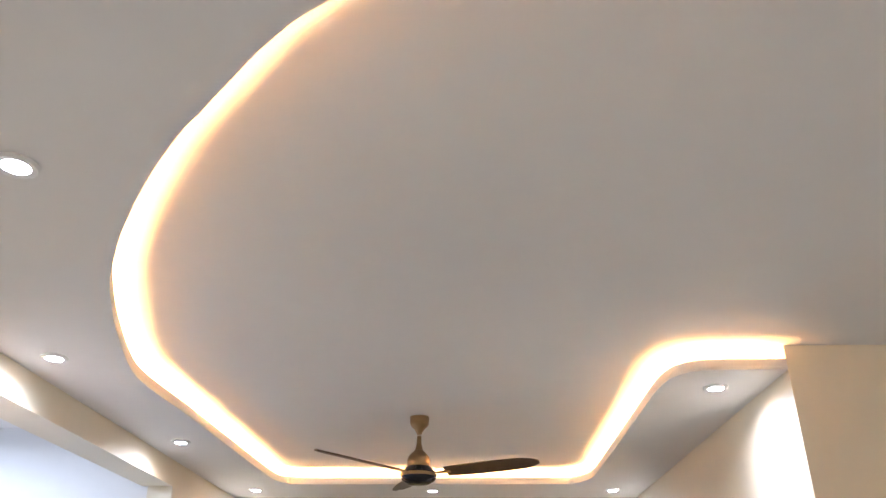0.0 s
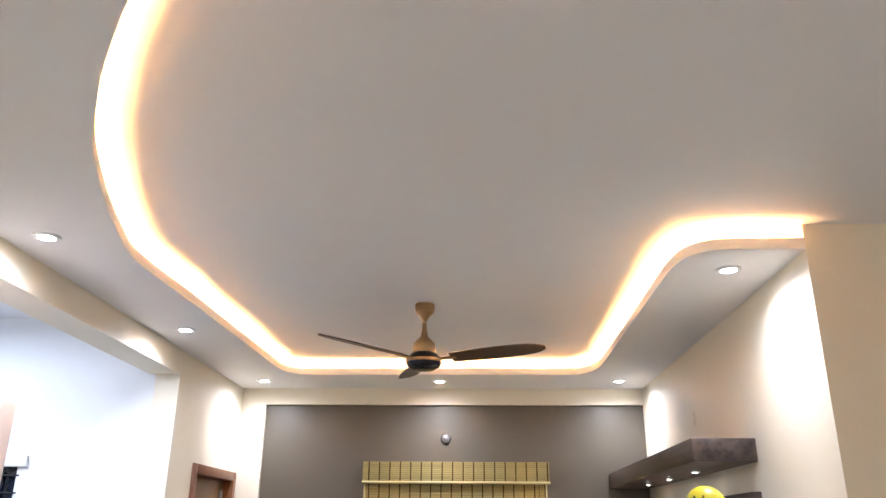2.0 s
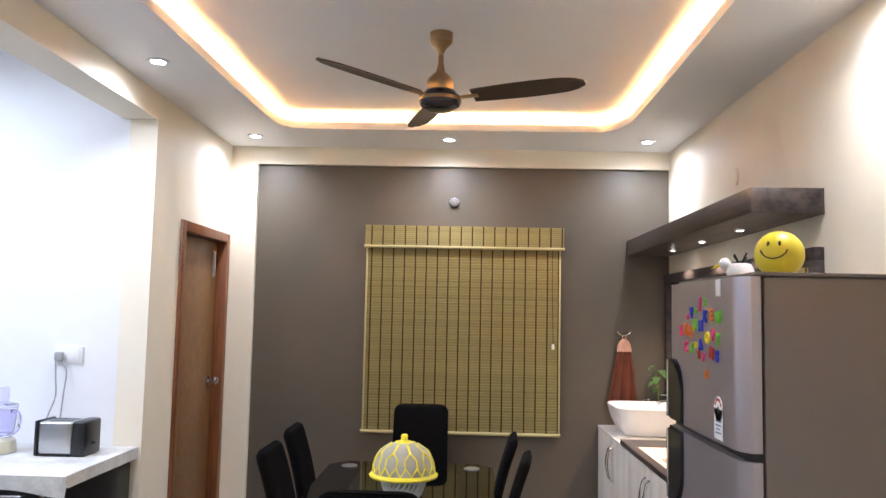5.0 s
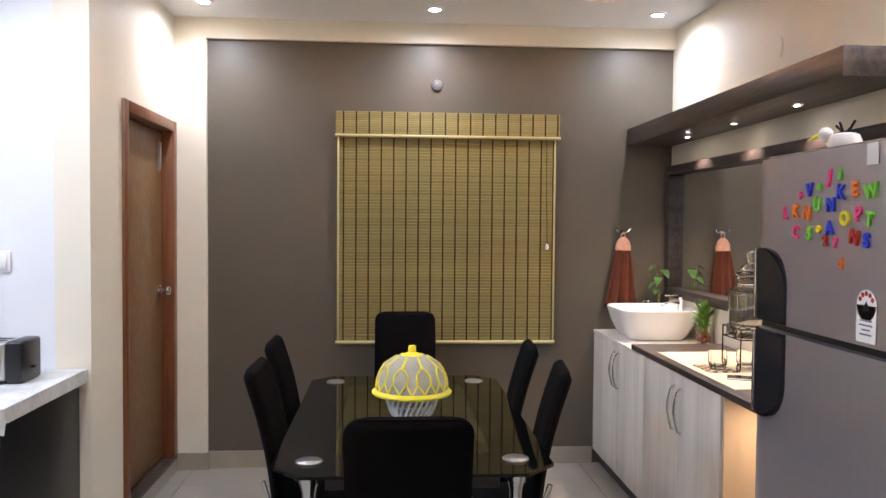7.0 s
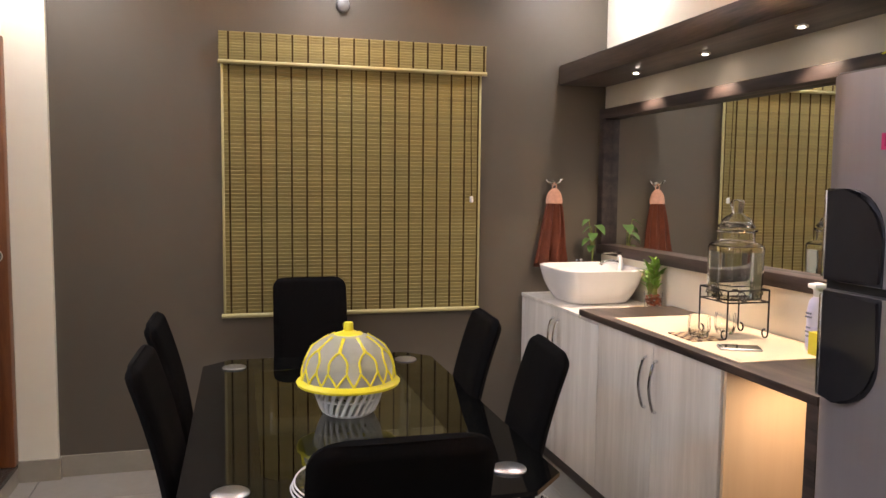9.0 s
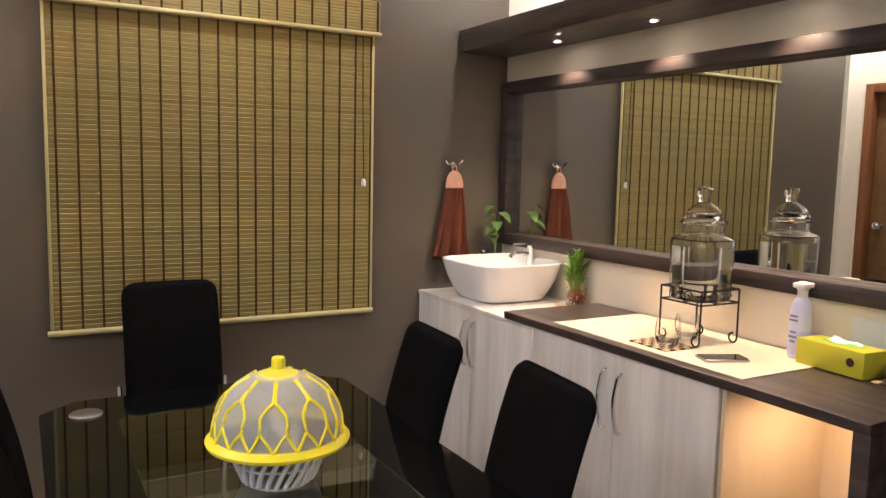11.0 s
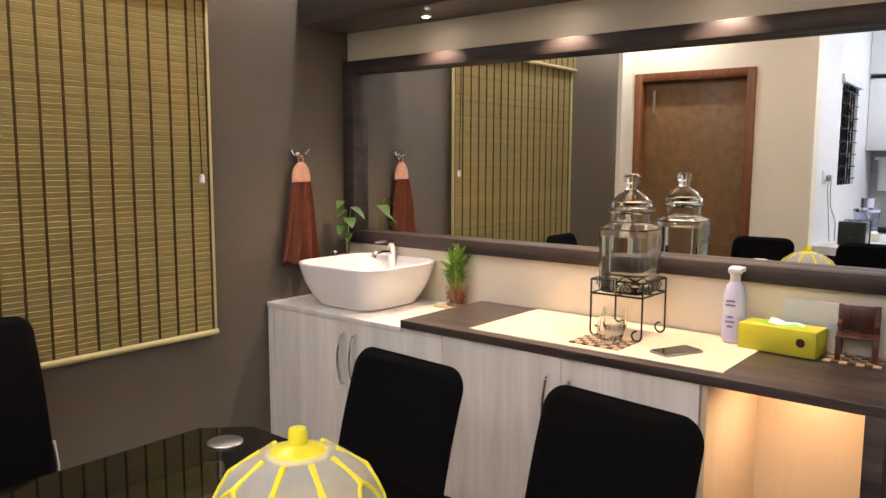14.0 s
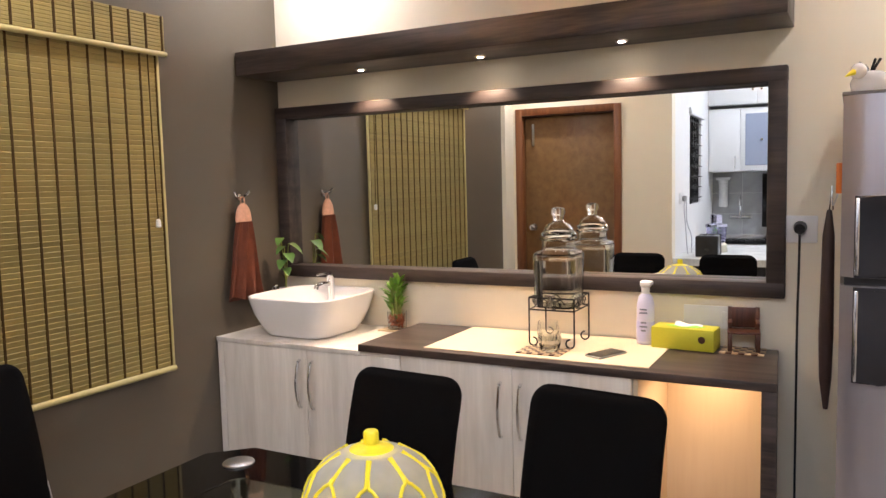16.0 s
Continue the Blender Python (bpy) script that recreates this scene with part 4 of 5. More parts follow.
# ---- things on the worktop ----
RT = 0.864           # top of the runner
DX, DY = 1.258, 5.068
stand = thing("dispenser_stand", (DX, DY, RT), "black wrought iron stand with scroll feet on the runner", "stand")
SH = 0.0885
for z in (1.005, 1.05):
    part("ring", tube(B(), [(DX - SH, DY - SH, z), (DX + SH, DY - SH, z), (DX + SH, DY + SH, z), (DX - SH, DY + SH, z)], 0.0032, 8, True), M_IRON, stand)
for sx in (-1, 1):
    for sy in (-1, 1):
        pts = [(DX + sx * SH, DY + sy * SH, 1.05), (DX + sx * SH, DY + sy * SH, 0.9)] + [(DX + sx * SH, DY + sy * (SH - 0.016 + 0.016 * math.cos(a)), RT + 0.0195 - 0.016 * math.sin(a)) for a in [k * math.pi / 8 for k in range(0, 13)]]
        part("leg", tube(B(), pts, 0.0032, 8), M_IRON, stand)
for f in range(4):
    m = Matrix.Translation((DX, DY, 1.0275)) @ Matrix.Rotation(f * math.pi / 2, 4, "Z")
    for s in (-1, 1):
        pts = [m @ Vector((s * (0.03 + r * math.cos(a)), -SH, r * math.sin(a))) for a, r in [(k * 0.45, 0.021 - 0.0009 * k) for k in range(18)]]
        part("scroll", tube(B(), pts, 0.0022, 6), M_IRON, stand)
part("cross_bar", tube(B(), [(DX - SH, DY, 1.005), (DX + SH, DY, 1.005)], 0.0032, 6), M_IRON, stand)
part("cross_bar", tube(B(), [(DX, DY - SH, 1.005), (DX, DY + SH, 1.005)], 0.0032, 6), M_IRON, stand)

jar = thing("drink_dispenser", (DX, DY, 1.009), "square glass drink dispenser nearly full of water", "drink dispenser")
part("jar", lathe(B(), [(0.076, 0.0), (0.081, 0.006), (0.0845, 0.195), (0.082, 0.205), (0.073, 0.212), (0.059, 0.217), (0.055, 0.224), (0.055, 0.252), (0.062, 0.258), (0.062, 0.266), (0.051, 0.266), (0.0505, 0.226), (0.055, 0.213), (0.069, 0.207), (0.0785, 0.2), (0.081, 0.192), (0.0775, 0.008), (0.0001, 0.007)], (DX, DY, 1.009), 48, 5.0), M_CLEAR, jar, "clear pressed glass jar")
part("water", lathe(B(), [(0.0001, 0.006), (0.0768, 0.0072), (0.0798, 0.18), (0.0001, 0.18)], (DX, DY, 1.009), 48, 5.0), M_WATER, jar, "clear drinking water")
lid = part("lid", lathe(B(), [(0.04, 0.267), (0.062, 0.268), (0.069, 0.274), (0.066, 0.281), (0.058, 0.287), (0.054, 0.3), (0.04, 0.314), (0.026, 0.321), (0.02, 0.327), (0.017, 0.327), (0.023, 0.318), (0.037, 0.311), (0.05, 0.298), (0.053, 0.286), (0.05, 0.275), (0.04, 0.27), (0.04, 0.267)], (DX, DY, 1.009), 40), M_CLEAR, jar, "domed glass lid")
part("knob", lathe(B(), [(0.018, 0.3275), (0.021, 0.334), (0.021, 0.346), (0.026, 0.352), (0.027, 0.366), (0.024, 0.374), (0.015, 0.378), (0.0001, 0.379)], (DX, DY, 1.009), 28), M_CLEAR, lid)
bm = cyl(B(), (DX - 0.082, DY, 1.04), (DX - 0.11, DY, 1.04), 0.009, seg=14)
cyl(bm, (DX - 0.105, DY, 1.058), (DX - 0.105, DY, 1.02), 0.0075, seg=12)
box(bm, DX - 0.109, DX - 0.101, DY - 0.02, DY + 0.02, 1.058, 1.066, 0.002)
part("spigot", bm, M_CHROME, jar, "chrome spigot")


def checker_mat(cx, cy, w, d, z, nx, ny, label):
    t = thing("checker_mat", (cx, cy, z), label, "coaster mat", "wooden checker mats")
    pale = mesh_of(box(B(), -w / nx / 2 + 0.0006, w / nx / 2 - 0.0006, -d / ny / 2 + 0.0006, d / ny / 2 - 0.0006, 0, 0.005, 0.001, 1), M_PALEWOOD, "block")
    dark = mesh_of(box(B(), -w / nx / 2 + 0.0006, w / nx / 2 - 0.0006, -d / ny / 2 + 0.0006, d / ny / 2 - 0.0006, 0, 0.005, 0.001, 1), M_DARKWOOD, "block")
    for i in range(nx):
        for j in range(ny):
            piece("block", dark if (i + j) % 2 else pale, Matrix.Translation((cx - w / 2 + w * (i + 0.5) / nx, cy - d / 2 + d * (j + 0.5) / ny, z + 0.0003)), t)
    return t


checker_mat(1.1, 5.075, 0.13, 0.17, RT, 6, 8, "dark and pale wooden checker mat under the glasses")
checker_mat(1.375, 4.42, 0.12, 0.15, 0.861, 5, 7, "dark and pale wooden checker mat under the mini chair")

tum = thing("tumbler", (0, 0, 0), "faceted clear glass tumbler standing below the dispenser", "glass", "glasses by the dispenser")
bm = lathe(B(), [(0.03, 0), (0.034, 0.005), (0.041, 0.03), (0.042, 0.05), (0.038, 0.082), (0.0365, 0.082), (0.0395, 0.05), (0.0385, 0.03), (0.029, 0.011), (0.0001, 0.012)], (0, 0, 0), 14)
part("glass", bm, M_CLEAR, tum, smooth=False)
copy_thing(tum, Matrix.Translation((1.258, 5.115, RT + 0.0004)))
tum.matrix_basis = Matrix.Translation((1.1, 5.05, RT + 0.0056))

ph = thing("mobile_phone", (1.125, 4.885, RT), "dark smartphone lying on the runner", "phone")
bm = box(B(), -0.037, 0.037, -0.072, 0.072, 0.0005, 0.008, 0.0035, 3)
bmesh.ops.transform(bm, matrix=pose(1.13, 4.85, RT, 0, 0, 66), verts=bm.verts)
part("case", bm, M_STEEL, ph, "silver metal case")
bm = box(B(), -0.034, 0.034, -0.069, 0.069, 0.0082, 0.0092, 0.0004, 1)
bmesh.ops.transform(bm, matrix=pose(1.13, 4.85, RT, 0, 0, 66), verts=bm.verts)
part("screen", bm, M_PHONEGLASS, ph, "black glass screen")

SX, SY = 1.378, 4.768
bottle = thing("spray_bottle", (SX, SY, RT), "lilac and white air freshener bottle", "bottle")
part("body", lathe(B(), [(0.029, 0), (0.032, 0.004), (0.033, 0.11), (0.032, 0.15), (0.026, 0.178), (0.016, 0.19)], (SX, SY, RT), 28), M_PALELILAC, bottle)
part("label", lathe(B(), [(0.0325, 0.012), (0.0338, 0.014), (0.0338, 0.085), (0.0334, 0.087)], (SX, SY, RT), 28), M_LILAC, bottle, "lilac wrap label")
for i, (w, z) in enumerate(((0.026, 0.135), (0.03, 0.122), (0.02, 0.085), (0.028, 0.07), (0.018, 0.055))):
    part("print", box(B(), SX - 0.036, SX - 0.0342, SY - w / 2, SY + w / 2, RT + z - 0.004, RT + z + 0.002), M_TEXT, bottle)
bm = lathe(B(), [(0.015, 0.1905), (0.016, 0.215), (0.02, 0.218), (0.02, 0.235), (0.012, 0.24)], (SX, SY, RT), 20)
box(bm, SX - 0.034, SX + 0.02, SY - 0.026, SY + 0.014, RT + 0.222, RT + 0.238, 0.004)
part("spray_head", bm, M_WPLASTIC, bottle, "white spray head")

tb = thing("tissue_box", (1.36, 4.618, 0.864), "lime yellow tissue box with a tissue pulled up", "tissue box")
TM = pose(1.36, 4.618, 0.864, 0, 0, -4)
bm = box(B(), -0.052, 0.052, -0.112, 0.112, 0.0004, 0.078, 0.002)
bmesh.ops.transform(bm, matrix=TM, verts=bm.verts)
part("carton", bm, M_TISSUEBOX, tb)
bm = cyl(B(), (-0.0528, -0.07, 0.042), (-0.0522, -0.07, 0.042), 0.013)
bmesh.ops.transform(bm, matrix=TM, verts=bm.verts)
part("printed_spot", bm, M_DARKWOOD, tb, "small brown printed dot")
bm = lathe(B(), [(0.05, 0.0785), (0.05, 0.0792), (0.0001, 0.0793)], (0, 0, 0), 24)
bmesh.ops.transform(bm, matrix=TM @ Matrix.Diagonal((0.45, 1.4, 1, 1)), verts=bm.verts)
part("opening", bm, M_GREEN, tb, "green oval opening film")
bm = B()
rows = []
for i in range(9):
    s = i / 8
    rows.append([bm.verts.new(TM @ Vector((0.012 * math.sin(6 * u + 3 * s) * (1 - s) + 0.02 * (s - 0.3), -0.06 + 0.1 * u, 0.08 + 0.009 * s * (0.4 + u) + 0.003 * math.sin(9 * u)))) for u in [k / 10 for k in range(11)]])
for r, s in zip(rows, rows[1:]):
    for k in range(10):
        bm.faces.new((r[k], r[k + 1], s[k + 1], s[k]))
part("tissue", bm, M_TISSUE, tb, "crumpled white tissue")

mc = thing("miniature_chair_stand", (1.38, 4.42, 0.871), "tiny dark wooden chair used as a holder", "miniature chair")
MM = pose(1.385, 4.42, 0.8665, 0, 0, 8) @ Matrix.Diagonal((1, 1.1, 0.83, 1))
for sx in (-0.038, 0.038):
    for sy in (-0.042, 0.042):
        bm = box(B(), sx - 0.007, sx + 0.007, sy - 0.007, sy + 0.007, 0.0005, 0.18 if sx > 0 else 0.075, 0.0015)
        bmesh.ops.transform(bm, matrix=MM, verts=bm.verts)
        part("leg", bm, M_DARKWOOD, mc)
bm = box(B(), -0.045, 0.043, -0.05, 0.05, 0.0755, 0.084, 0.002)
bmesh.ops.transform(bm, matrix=MM, verts=bm.verts)
part("seat", bm, M_DARKWOOD, mc)
bm = box(B(), 0.03, 0.043, -0.037, 0.037, 0.09, 0.178, 0.004)
bmesh.ops.transform(bm, matrix=MM, verts=bm.verts)
part("backrest", bm, M_DARKWOOD, mc)
for sy in (-0.042, 0.042):
    bm = box(B(), -0.04, 0.04, sy - 0.006, sy + 0.006, 0.118, 0.126, 0.002)
    bmesh.ops.transform(bm, matrix=MM, verts=bm.verts)
    part("armrest", bm, M_DARKWOOD, mc)

sw = thing("switch_plate", (1.449, 4.53, 0.97), "white wall switch and socket plate behind the tissue box", "switch plate", kind="structure")
part("plate", box(B(), 1.441, 1.4495, 4.42, 4.64, 0.925, 1.01, 0.003), M_WPLASTIC, sw)
for k in range(4):
    part("switch", box(B(), 1.437, 1.4408, 4.43 + k * 0.026, 4.452 + k * 0.026, 0.945, 0.99, 0.002), M_WPLASTIC, sw)
part("socket", lathe(B(), [(0.03, 0), (0.03, 0.004), (0.024, 0.005), (0.0001, 0.003)], (0, 0, 0), 24), M_WPLASTIC, sw)
sw.children[-1].matrix_parent_inverse = sw.matrix_basis.inverted() @ pose(1.441, 4.59, 0.967, 0, -90, 0)

so = thing("fridge_socket", (1.449, 4.245, 1.3), "white wall socket with a black plug and flex", "socket", kind="structure")
part("plate", box(B(), 1.441, 1.4495, 4.19, 4.315, 1.25, 1.345, 0.003), M_WPLASTIC, so)
bm = cyl(B(), (1.441, 4.245, 1.305), (1.405, 4.245, 1.3), 0.022, 0.018, 18)
tube(bm, curve([(1.41, 4.245, 1.295), (1.405, 4.245, 1.25), (1.425, 4.247, 1.12), (1.435, 4.25, 0.95), (1.438, 4.25, 0.5), (1.438, 4.25, F + 0.005)], 4), 0.004, 8)
part("plug", bm, M_BLACK, so, "black plug with flex")
ov = thing("cable_cover", (1.449, 5.23, 2.315), "small white oval cover on the cream wall", "wall cap")
bm = lathe(B(), [(0.04, 0.0005), (0.038, 0.008), (0.0001, 0.009)], (0, 0, 0), 24)
bmesh.ops.transform(bm, matrix=pose(1.449, 5.23, 2.315, 0, -90, 0) @ Matrix.Diagonal((1.2, 0.6, 1, 1)), verts=bm.verts)
part("cover", bm, M_CREAM, ov)

# ---- fruit basket on the table ----
KX, KY = -0.238, 4.938
bowl = thing("fruit_basket", (KX, KY, TZ), "white openwork plastic basket standing on the glass table", "basket")
part("base", lathe(B(), [(0.07, 0.0005), (0.075, 0.004), (0.082, 0.012), (0.078, 0.013), (0.07, 0.006), (0.0001, 0.005)], (KX, KY, TZ), 40), M_WPLASTIC, bowl)
part("rim", tube(B(), [(KX + 0.106 * math.cos(a), KY + 0.106 * math.sin(a), TZ + 0.093) for a in [k * math.pi / 24 for k in range(48)]], 0.006, 8, True), M_WPLASTIC, bowl)
part("ring", tube(B(), [(KX + 0.098 * math.cos(a), KY + 0.098 * math.sin(a), TZ + 0.055) for a in [k * math.pi / 24 for k in range(48)]], 0.0035, 8, True), M_WPLASTIC, bowl)
for k in range(26):
    a0 = 2 * math.pi * k / 26
    pts = []
    for s in [i / 6 for i in range(7)]:
        a, rr = a0 + 0.34 * s, 0.08 + 0.026 * s + 0.004 * math.sin(math.pi * s)
        pts.append((KX + rr * math.cos(a), KY + rr * math.sin(a), TZ + 0.012 + 0.08 * s))
    part("rib", tube(B(), pts, 0.006, 8), M_WPLASTIC, bowl)
random.seed(9)
for k in range(12):
    a, rr = k * 2.4, 0.02 + 0.05 * ((k * 5 % 12) / 12)
    g = thing("garlic_bulb", (KX + rr * math.cos(a), KY + rr * math.sin(a), TZ + 0.03 + 0.03 * (k % 3)), "pale garlic bulb lying in the white basket", "garlic", "bulbs in the basket")
    q = 0.021 + 0.004 * random.random()
    part("bulb", lathe(B(), [(0.0001, 0), (q * 0.8, q * 0.2), (q, q * 0.8), (q * 0.6, q * 1.4), (q * 0.2, q * 1.8), (0.0001, q * 2.2)], tuple(g.matrix_basis.translation), 14), M_CONTENT, g)

cover = thing("food_cover", (KX, KY, TZ + 0.095), "domed white net food cover with yellow plastic ribs", "food cover")
R0, H0 = 0.153, 0.17
CZ = TZ + 0.102


def dome(t, h, grow=0.0):
    """A point on the cover: t round it, h from rim (0) to top (1)."""
    rr = (R0 - 0.006) * max(0.0, 1 - h ** 2.3) ** 0.46 + grow
    return (KX + rr * math.cos(t), KY + rr * math.sin(t), CZ + 0.008 + (H0 - 0.02) * h + grow * h)


bm = B()
rows = [[bm.verts.new(dome(2 * math.pi * k / 48, i / 16 * 0.97)) for k in range(48)] for i in range(17)]
for r, s in zip(rows, rows[1:]):
    for k in range(48):
        bm.faces.new((r[k], r[(k + 1) % 48], s[(k + 1) % 48], s[k]))
net = part("net", bm, M_NET, cover, "fine white netting")
part("rim", lathe(B(), [(R0 - 0.012, 0.0), (R0 + 0.008, -0.004), (R0 + 0.011, 0.004), (R0, 0.014), (R0 - 0.01, 0.016), (R0 - 0.014, 0.006), (R0 - 0.012, 0.0)], (KX, KY, CZ), 56), M_YELLOW, cover, "yellow plastic rim")
part("cap", lathe(B(), [(0.052, 0.146), (0.044, 0.154), (0.026, 0.16), (0.016, 0.164), (0.0155, 0.186), (0.013, 0.19), (0.0001, 0.191)], (KX, KY, CZ), 28), M_YELLOW, cover, "yellow cap and knob")
for k in range(9):
    t0 = 2 * math.pi * k / 9 + 0.15
    q = 2 * math.pi / 9
    # a petal round each ninth, with stems up to the cap and struts down to the rim
    part("rib", tube(B(), curve([dome(t0 - 0.5 * q, 0.05, 0.001), dome(t0 - 0.3 * q, 0.3, 0.001), dome(t0 - 0.3 * q, 0.52, 0.001), dome(t0 - 0.14 * q, 0.66, 0.001), dome(t0 - 0.03 * q, 0.72, 0.001), dome(t0 - 0.05 * q, 0.93, 0.001)], 5), 0.0037, 7), M_YELLOW, cover)
    part("rib", tube(B(), curve([dome(t0 + 0.5 * q, 0.05, 0.001), dome(t0 + 0.3 * q, 0.3, 0.001), dome(t0 + 0.3 * q, 0.52, 0.001), dome(t0 + 0.14 * q, 0.66, 0.001), dome(t0 + 0.03 * q, 0.72, 0.001), dome(t0 + 0.05 * q, 0.93, 0.001)], 5), 0.0037, 7), M_YELLOW, cover)
    part("rib", tube(B(), curve([dome(t0 - 0.3 * q, 0.32, 0.001), dome(t0 - 0.1 * q, 0.16, 0.001), dome(t0, 0.04, 0.001)], 5), 0.0034, 7), M_YELLOW, cover)
    part("rib", tube(B(), curve([dome(t0 + 0.3 * q, 0.32, 0.001), dome(t0 + 0.1 * q, 0.16, 0.001), dome(t0, 0.04, 0.001)], 5), 0.0034, 7), M_YELLOW, cover)

dish = thing("dinner_plate", (0, 0, 0), "clear glass dinner plate with a white rim, stacked", "plate", "stacked plates")
dish_body = part("dish", lathe(B(), [(0.09, 0.0), (0.112, 0.003), (0.155, 0.014), (0.166, 0.018), (0.155, 0.017), (0.11, 0.007), (0.0001, 0.006)], (0, 0, 0), 44), M_CLEAR, dish)
part("rim", tube(B(), [(0.164 * math.cos(k * math.pi / 36), 0.164 * math.sin(k * math.pi / 36), 0.0185) for k in range(72)], 0.0022, 6, True), M_PORCELAIN, dish, "thin white rim")
for k in (1, 2):
    copy_thing(dish, Matrix.Translation((-0.295 + 0.004 * k, 4.3 - 0.003 * k, TZ + 0.0005 + 0.0092 * k)))
dish.matrix_basis = Matrix.Translation((-0.295, 4.3, TZ + 0.0005))

# ---- on and by the fridge ----
COL = {"k": (M_PINK, "pink"), "g": (M_GREEN, "green"), "b": (M_BLUE, "blue"), "o": (M_ORANGE, "orange"), "y": (M_YELLOW, "yellow"), "r": (M_RED, "dark red")}
ROWS_OF = "Jk3g VbegKbEoWg +kLkKoNoUgNbOyPkTg CkSgoyAb2ryk NrSbdo"
AT = [(3.657, 1.617), (3.614, 1.62), (3.745, 1.587), (3.701, 1.597), (3.611, 1.577), (3.554, 1.581), (3.497, 1.574), (3.787, 1.574), (3.862, 1.529), (3.809, 1.534), (3.755, 1.528), (3.709, 1.55), (3.65, 1.547), (3.592, 1.513), (3.54, 1.523), (3.501, 1.511), (3.806, 1.479), (3.743, 1.476), (3.7, 1.491), (3.653, 1.49), (3.67, 1.46), (3.626, 1.462), (3.554, 1.469), (3.509, 1.462), (3.603, 1.406)]
random.seed(21)
for pair, (y, z) in zip([ROWS_OF.replace(" ", "")[i:i + 2] for i in range(0, 50, 2)], AT):
    y, z = 1.69 + (y - 1.706) * 1.03, 1.498 + (z - 1.498) * 1.034
    y = 3.4 + (y - 3.4) * 1.01
    m, word = COL[pair[1]]
    s = (y - 3.7435) / 0.3685
    size = 0.048 if pair[0].isupper() else 0.036
    ob = letter(pair[0], size, 0.003, m, Matrix.Translation((FRX + 0.006 * s * s - 0.0036, y, z)) @ Matrix.Rotation(radians(-90), 4, "Z") @ Matrix.Rotation(radians(90), 4, "X") @ Matrix.Rotation(radians(random.uniform(-12, 12)), 4, "Z"), "letter_magnet")
    tagged(ob, word + " plastic letter magnet on the silver fridge door", "magnet", "letter magnets")

st = thing("energy_label", (FRX + 0.002, 3.544, 1.215), "white paper rating sticker on the freezer door", "sticker")
bm = box(B(), FRX - 0.0012, FRX + 0.0002, 3.507, 3.581, 1.222, 1.31)
cyl(bm, (FRX - 0.0012, 3.544, 1.31), (FRX + 0.0002, 3.544, 1.31), 0.037, seg=28)
part("paper", bm, M_TISSUE, st)
for k in range(5):
    a = math.pi * (0.15 + 0.175 * k)
    part("dot", cyl(B(), (FRX - 0.0019, 3.544 + 0.026 * math.cos(a), 1.312 + 0.026 * math.sin(a)), (FRX - 0.0013, 3.544 + 0.026 * math.cos(a), 1.312 + 0.026 * math.sin(a)), 0.006, seg=10), M_RED, st)
part("emblem", cyl(B(), (FRX - 0.0019, 3.544, 1.305), (FRX - 0.0013, 3.544, 1.305), 0.016, seg=3), M_BLACK, st)
for k, w in enumerate((0.045, 0.05, 0.03, 0.045)):
    part("print", box(B(), FRX - 0.0019, FRX - 0.0013, 3.544 - w / 2, 3.544 + w / 2, 1.272 - k * 0.011, 1.276 - k * 0.011), M_TEXT, st)
bd = thing("fridge_badge", (FRX + 0.002, 3.534, 1.66), "small square white badge on the freezer door", "badge")
part("plate", box(B(), FRX - 0.003, FRX + 0.0004, 3.514, 3.554, 1.64, 1.69, 0.001), M_WPLASTIC, bd)

ball = thing("smiley_ball", (1.03, 3.695, FRT), "yellow toy ball with a smiling face on the fridge", "ball")
bm = B()
bmesh.ops.create_uvsphere(bm, u_segments=40, v_segments=24, radius=0.075, matrix=Matrix.Translation((1.03, 3.695, FRT + 0.075)))
part("ball", bm, mat("yellow_vinyl", (0.72, 0.62, 0.03), 0.4, var=0.06), ball)
FM = Matrix.Translation((1.03, 3.695, FRT + 0.075)) @ Matrix.Rotation(radians(-36), 4, "Z") @ Matrix.Rotation(radians(-4), 4, "X")
for sx in (-0.016, 0.018):
    bm = B()
    bmesh.ops.create_uvsphere(bm, u_segments=12, v_segments=8, radius=1, matrix=FM @ Matrix.LocRotScale((sx, -0.0695, 0.025), None, (0.0045, 0.003, 0.0085)))
    part("eye", bm, M_BLACK, ball)
pts = []
for k in range(15):
    a = math.pi + 0.2 + k * (math.pi - 0.4) / 14
    x, z = 0.04 * math.cos(a), 0.012 + 0.034 * math.sin(a)
    pts.append(FM @ Vector((x, -math.sqrt(0.0753 ** 2 - x * x - z * z), z)))
part("mouth", tube(B(), pts, 0.0022, 6), M_BLACK, ball)
bird = thing("bird_pot", (1.085, 4.05, FRT), "white ceramic bird-shaped pot with dark twigs", "ornament")
bm = lathe(B(), [(0.03, 0.0005), (0.045, 0.015), (0.05, 0.04), (0.04, 0.065), (0.03, 0.07), (0.028, 0.06), (0.0001, 0.03)], (1.085, 4.05, FRT), 24)
bmesh.ops.create_uvsphere(bm, u_segments=18, v_segments=12, radius=0.022, matrix=Matrix.Translation((1.04, 4.078, FRT + 0.07)))
part("pot", bm, M_PORCELAIN, bird)
part("beak", cyl(B(), (1.026, 4.09, FRT + 0.066), (1.0, 4.112, FRT + 0.052), 0.009, 0.001, 12), M_YELLOW, bird)
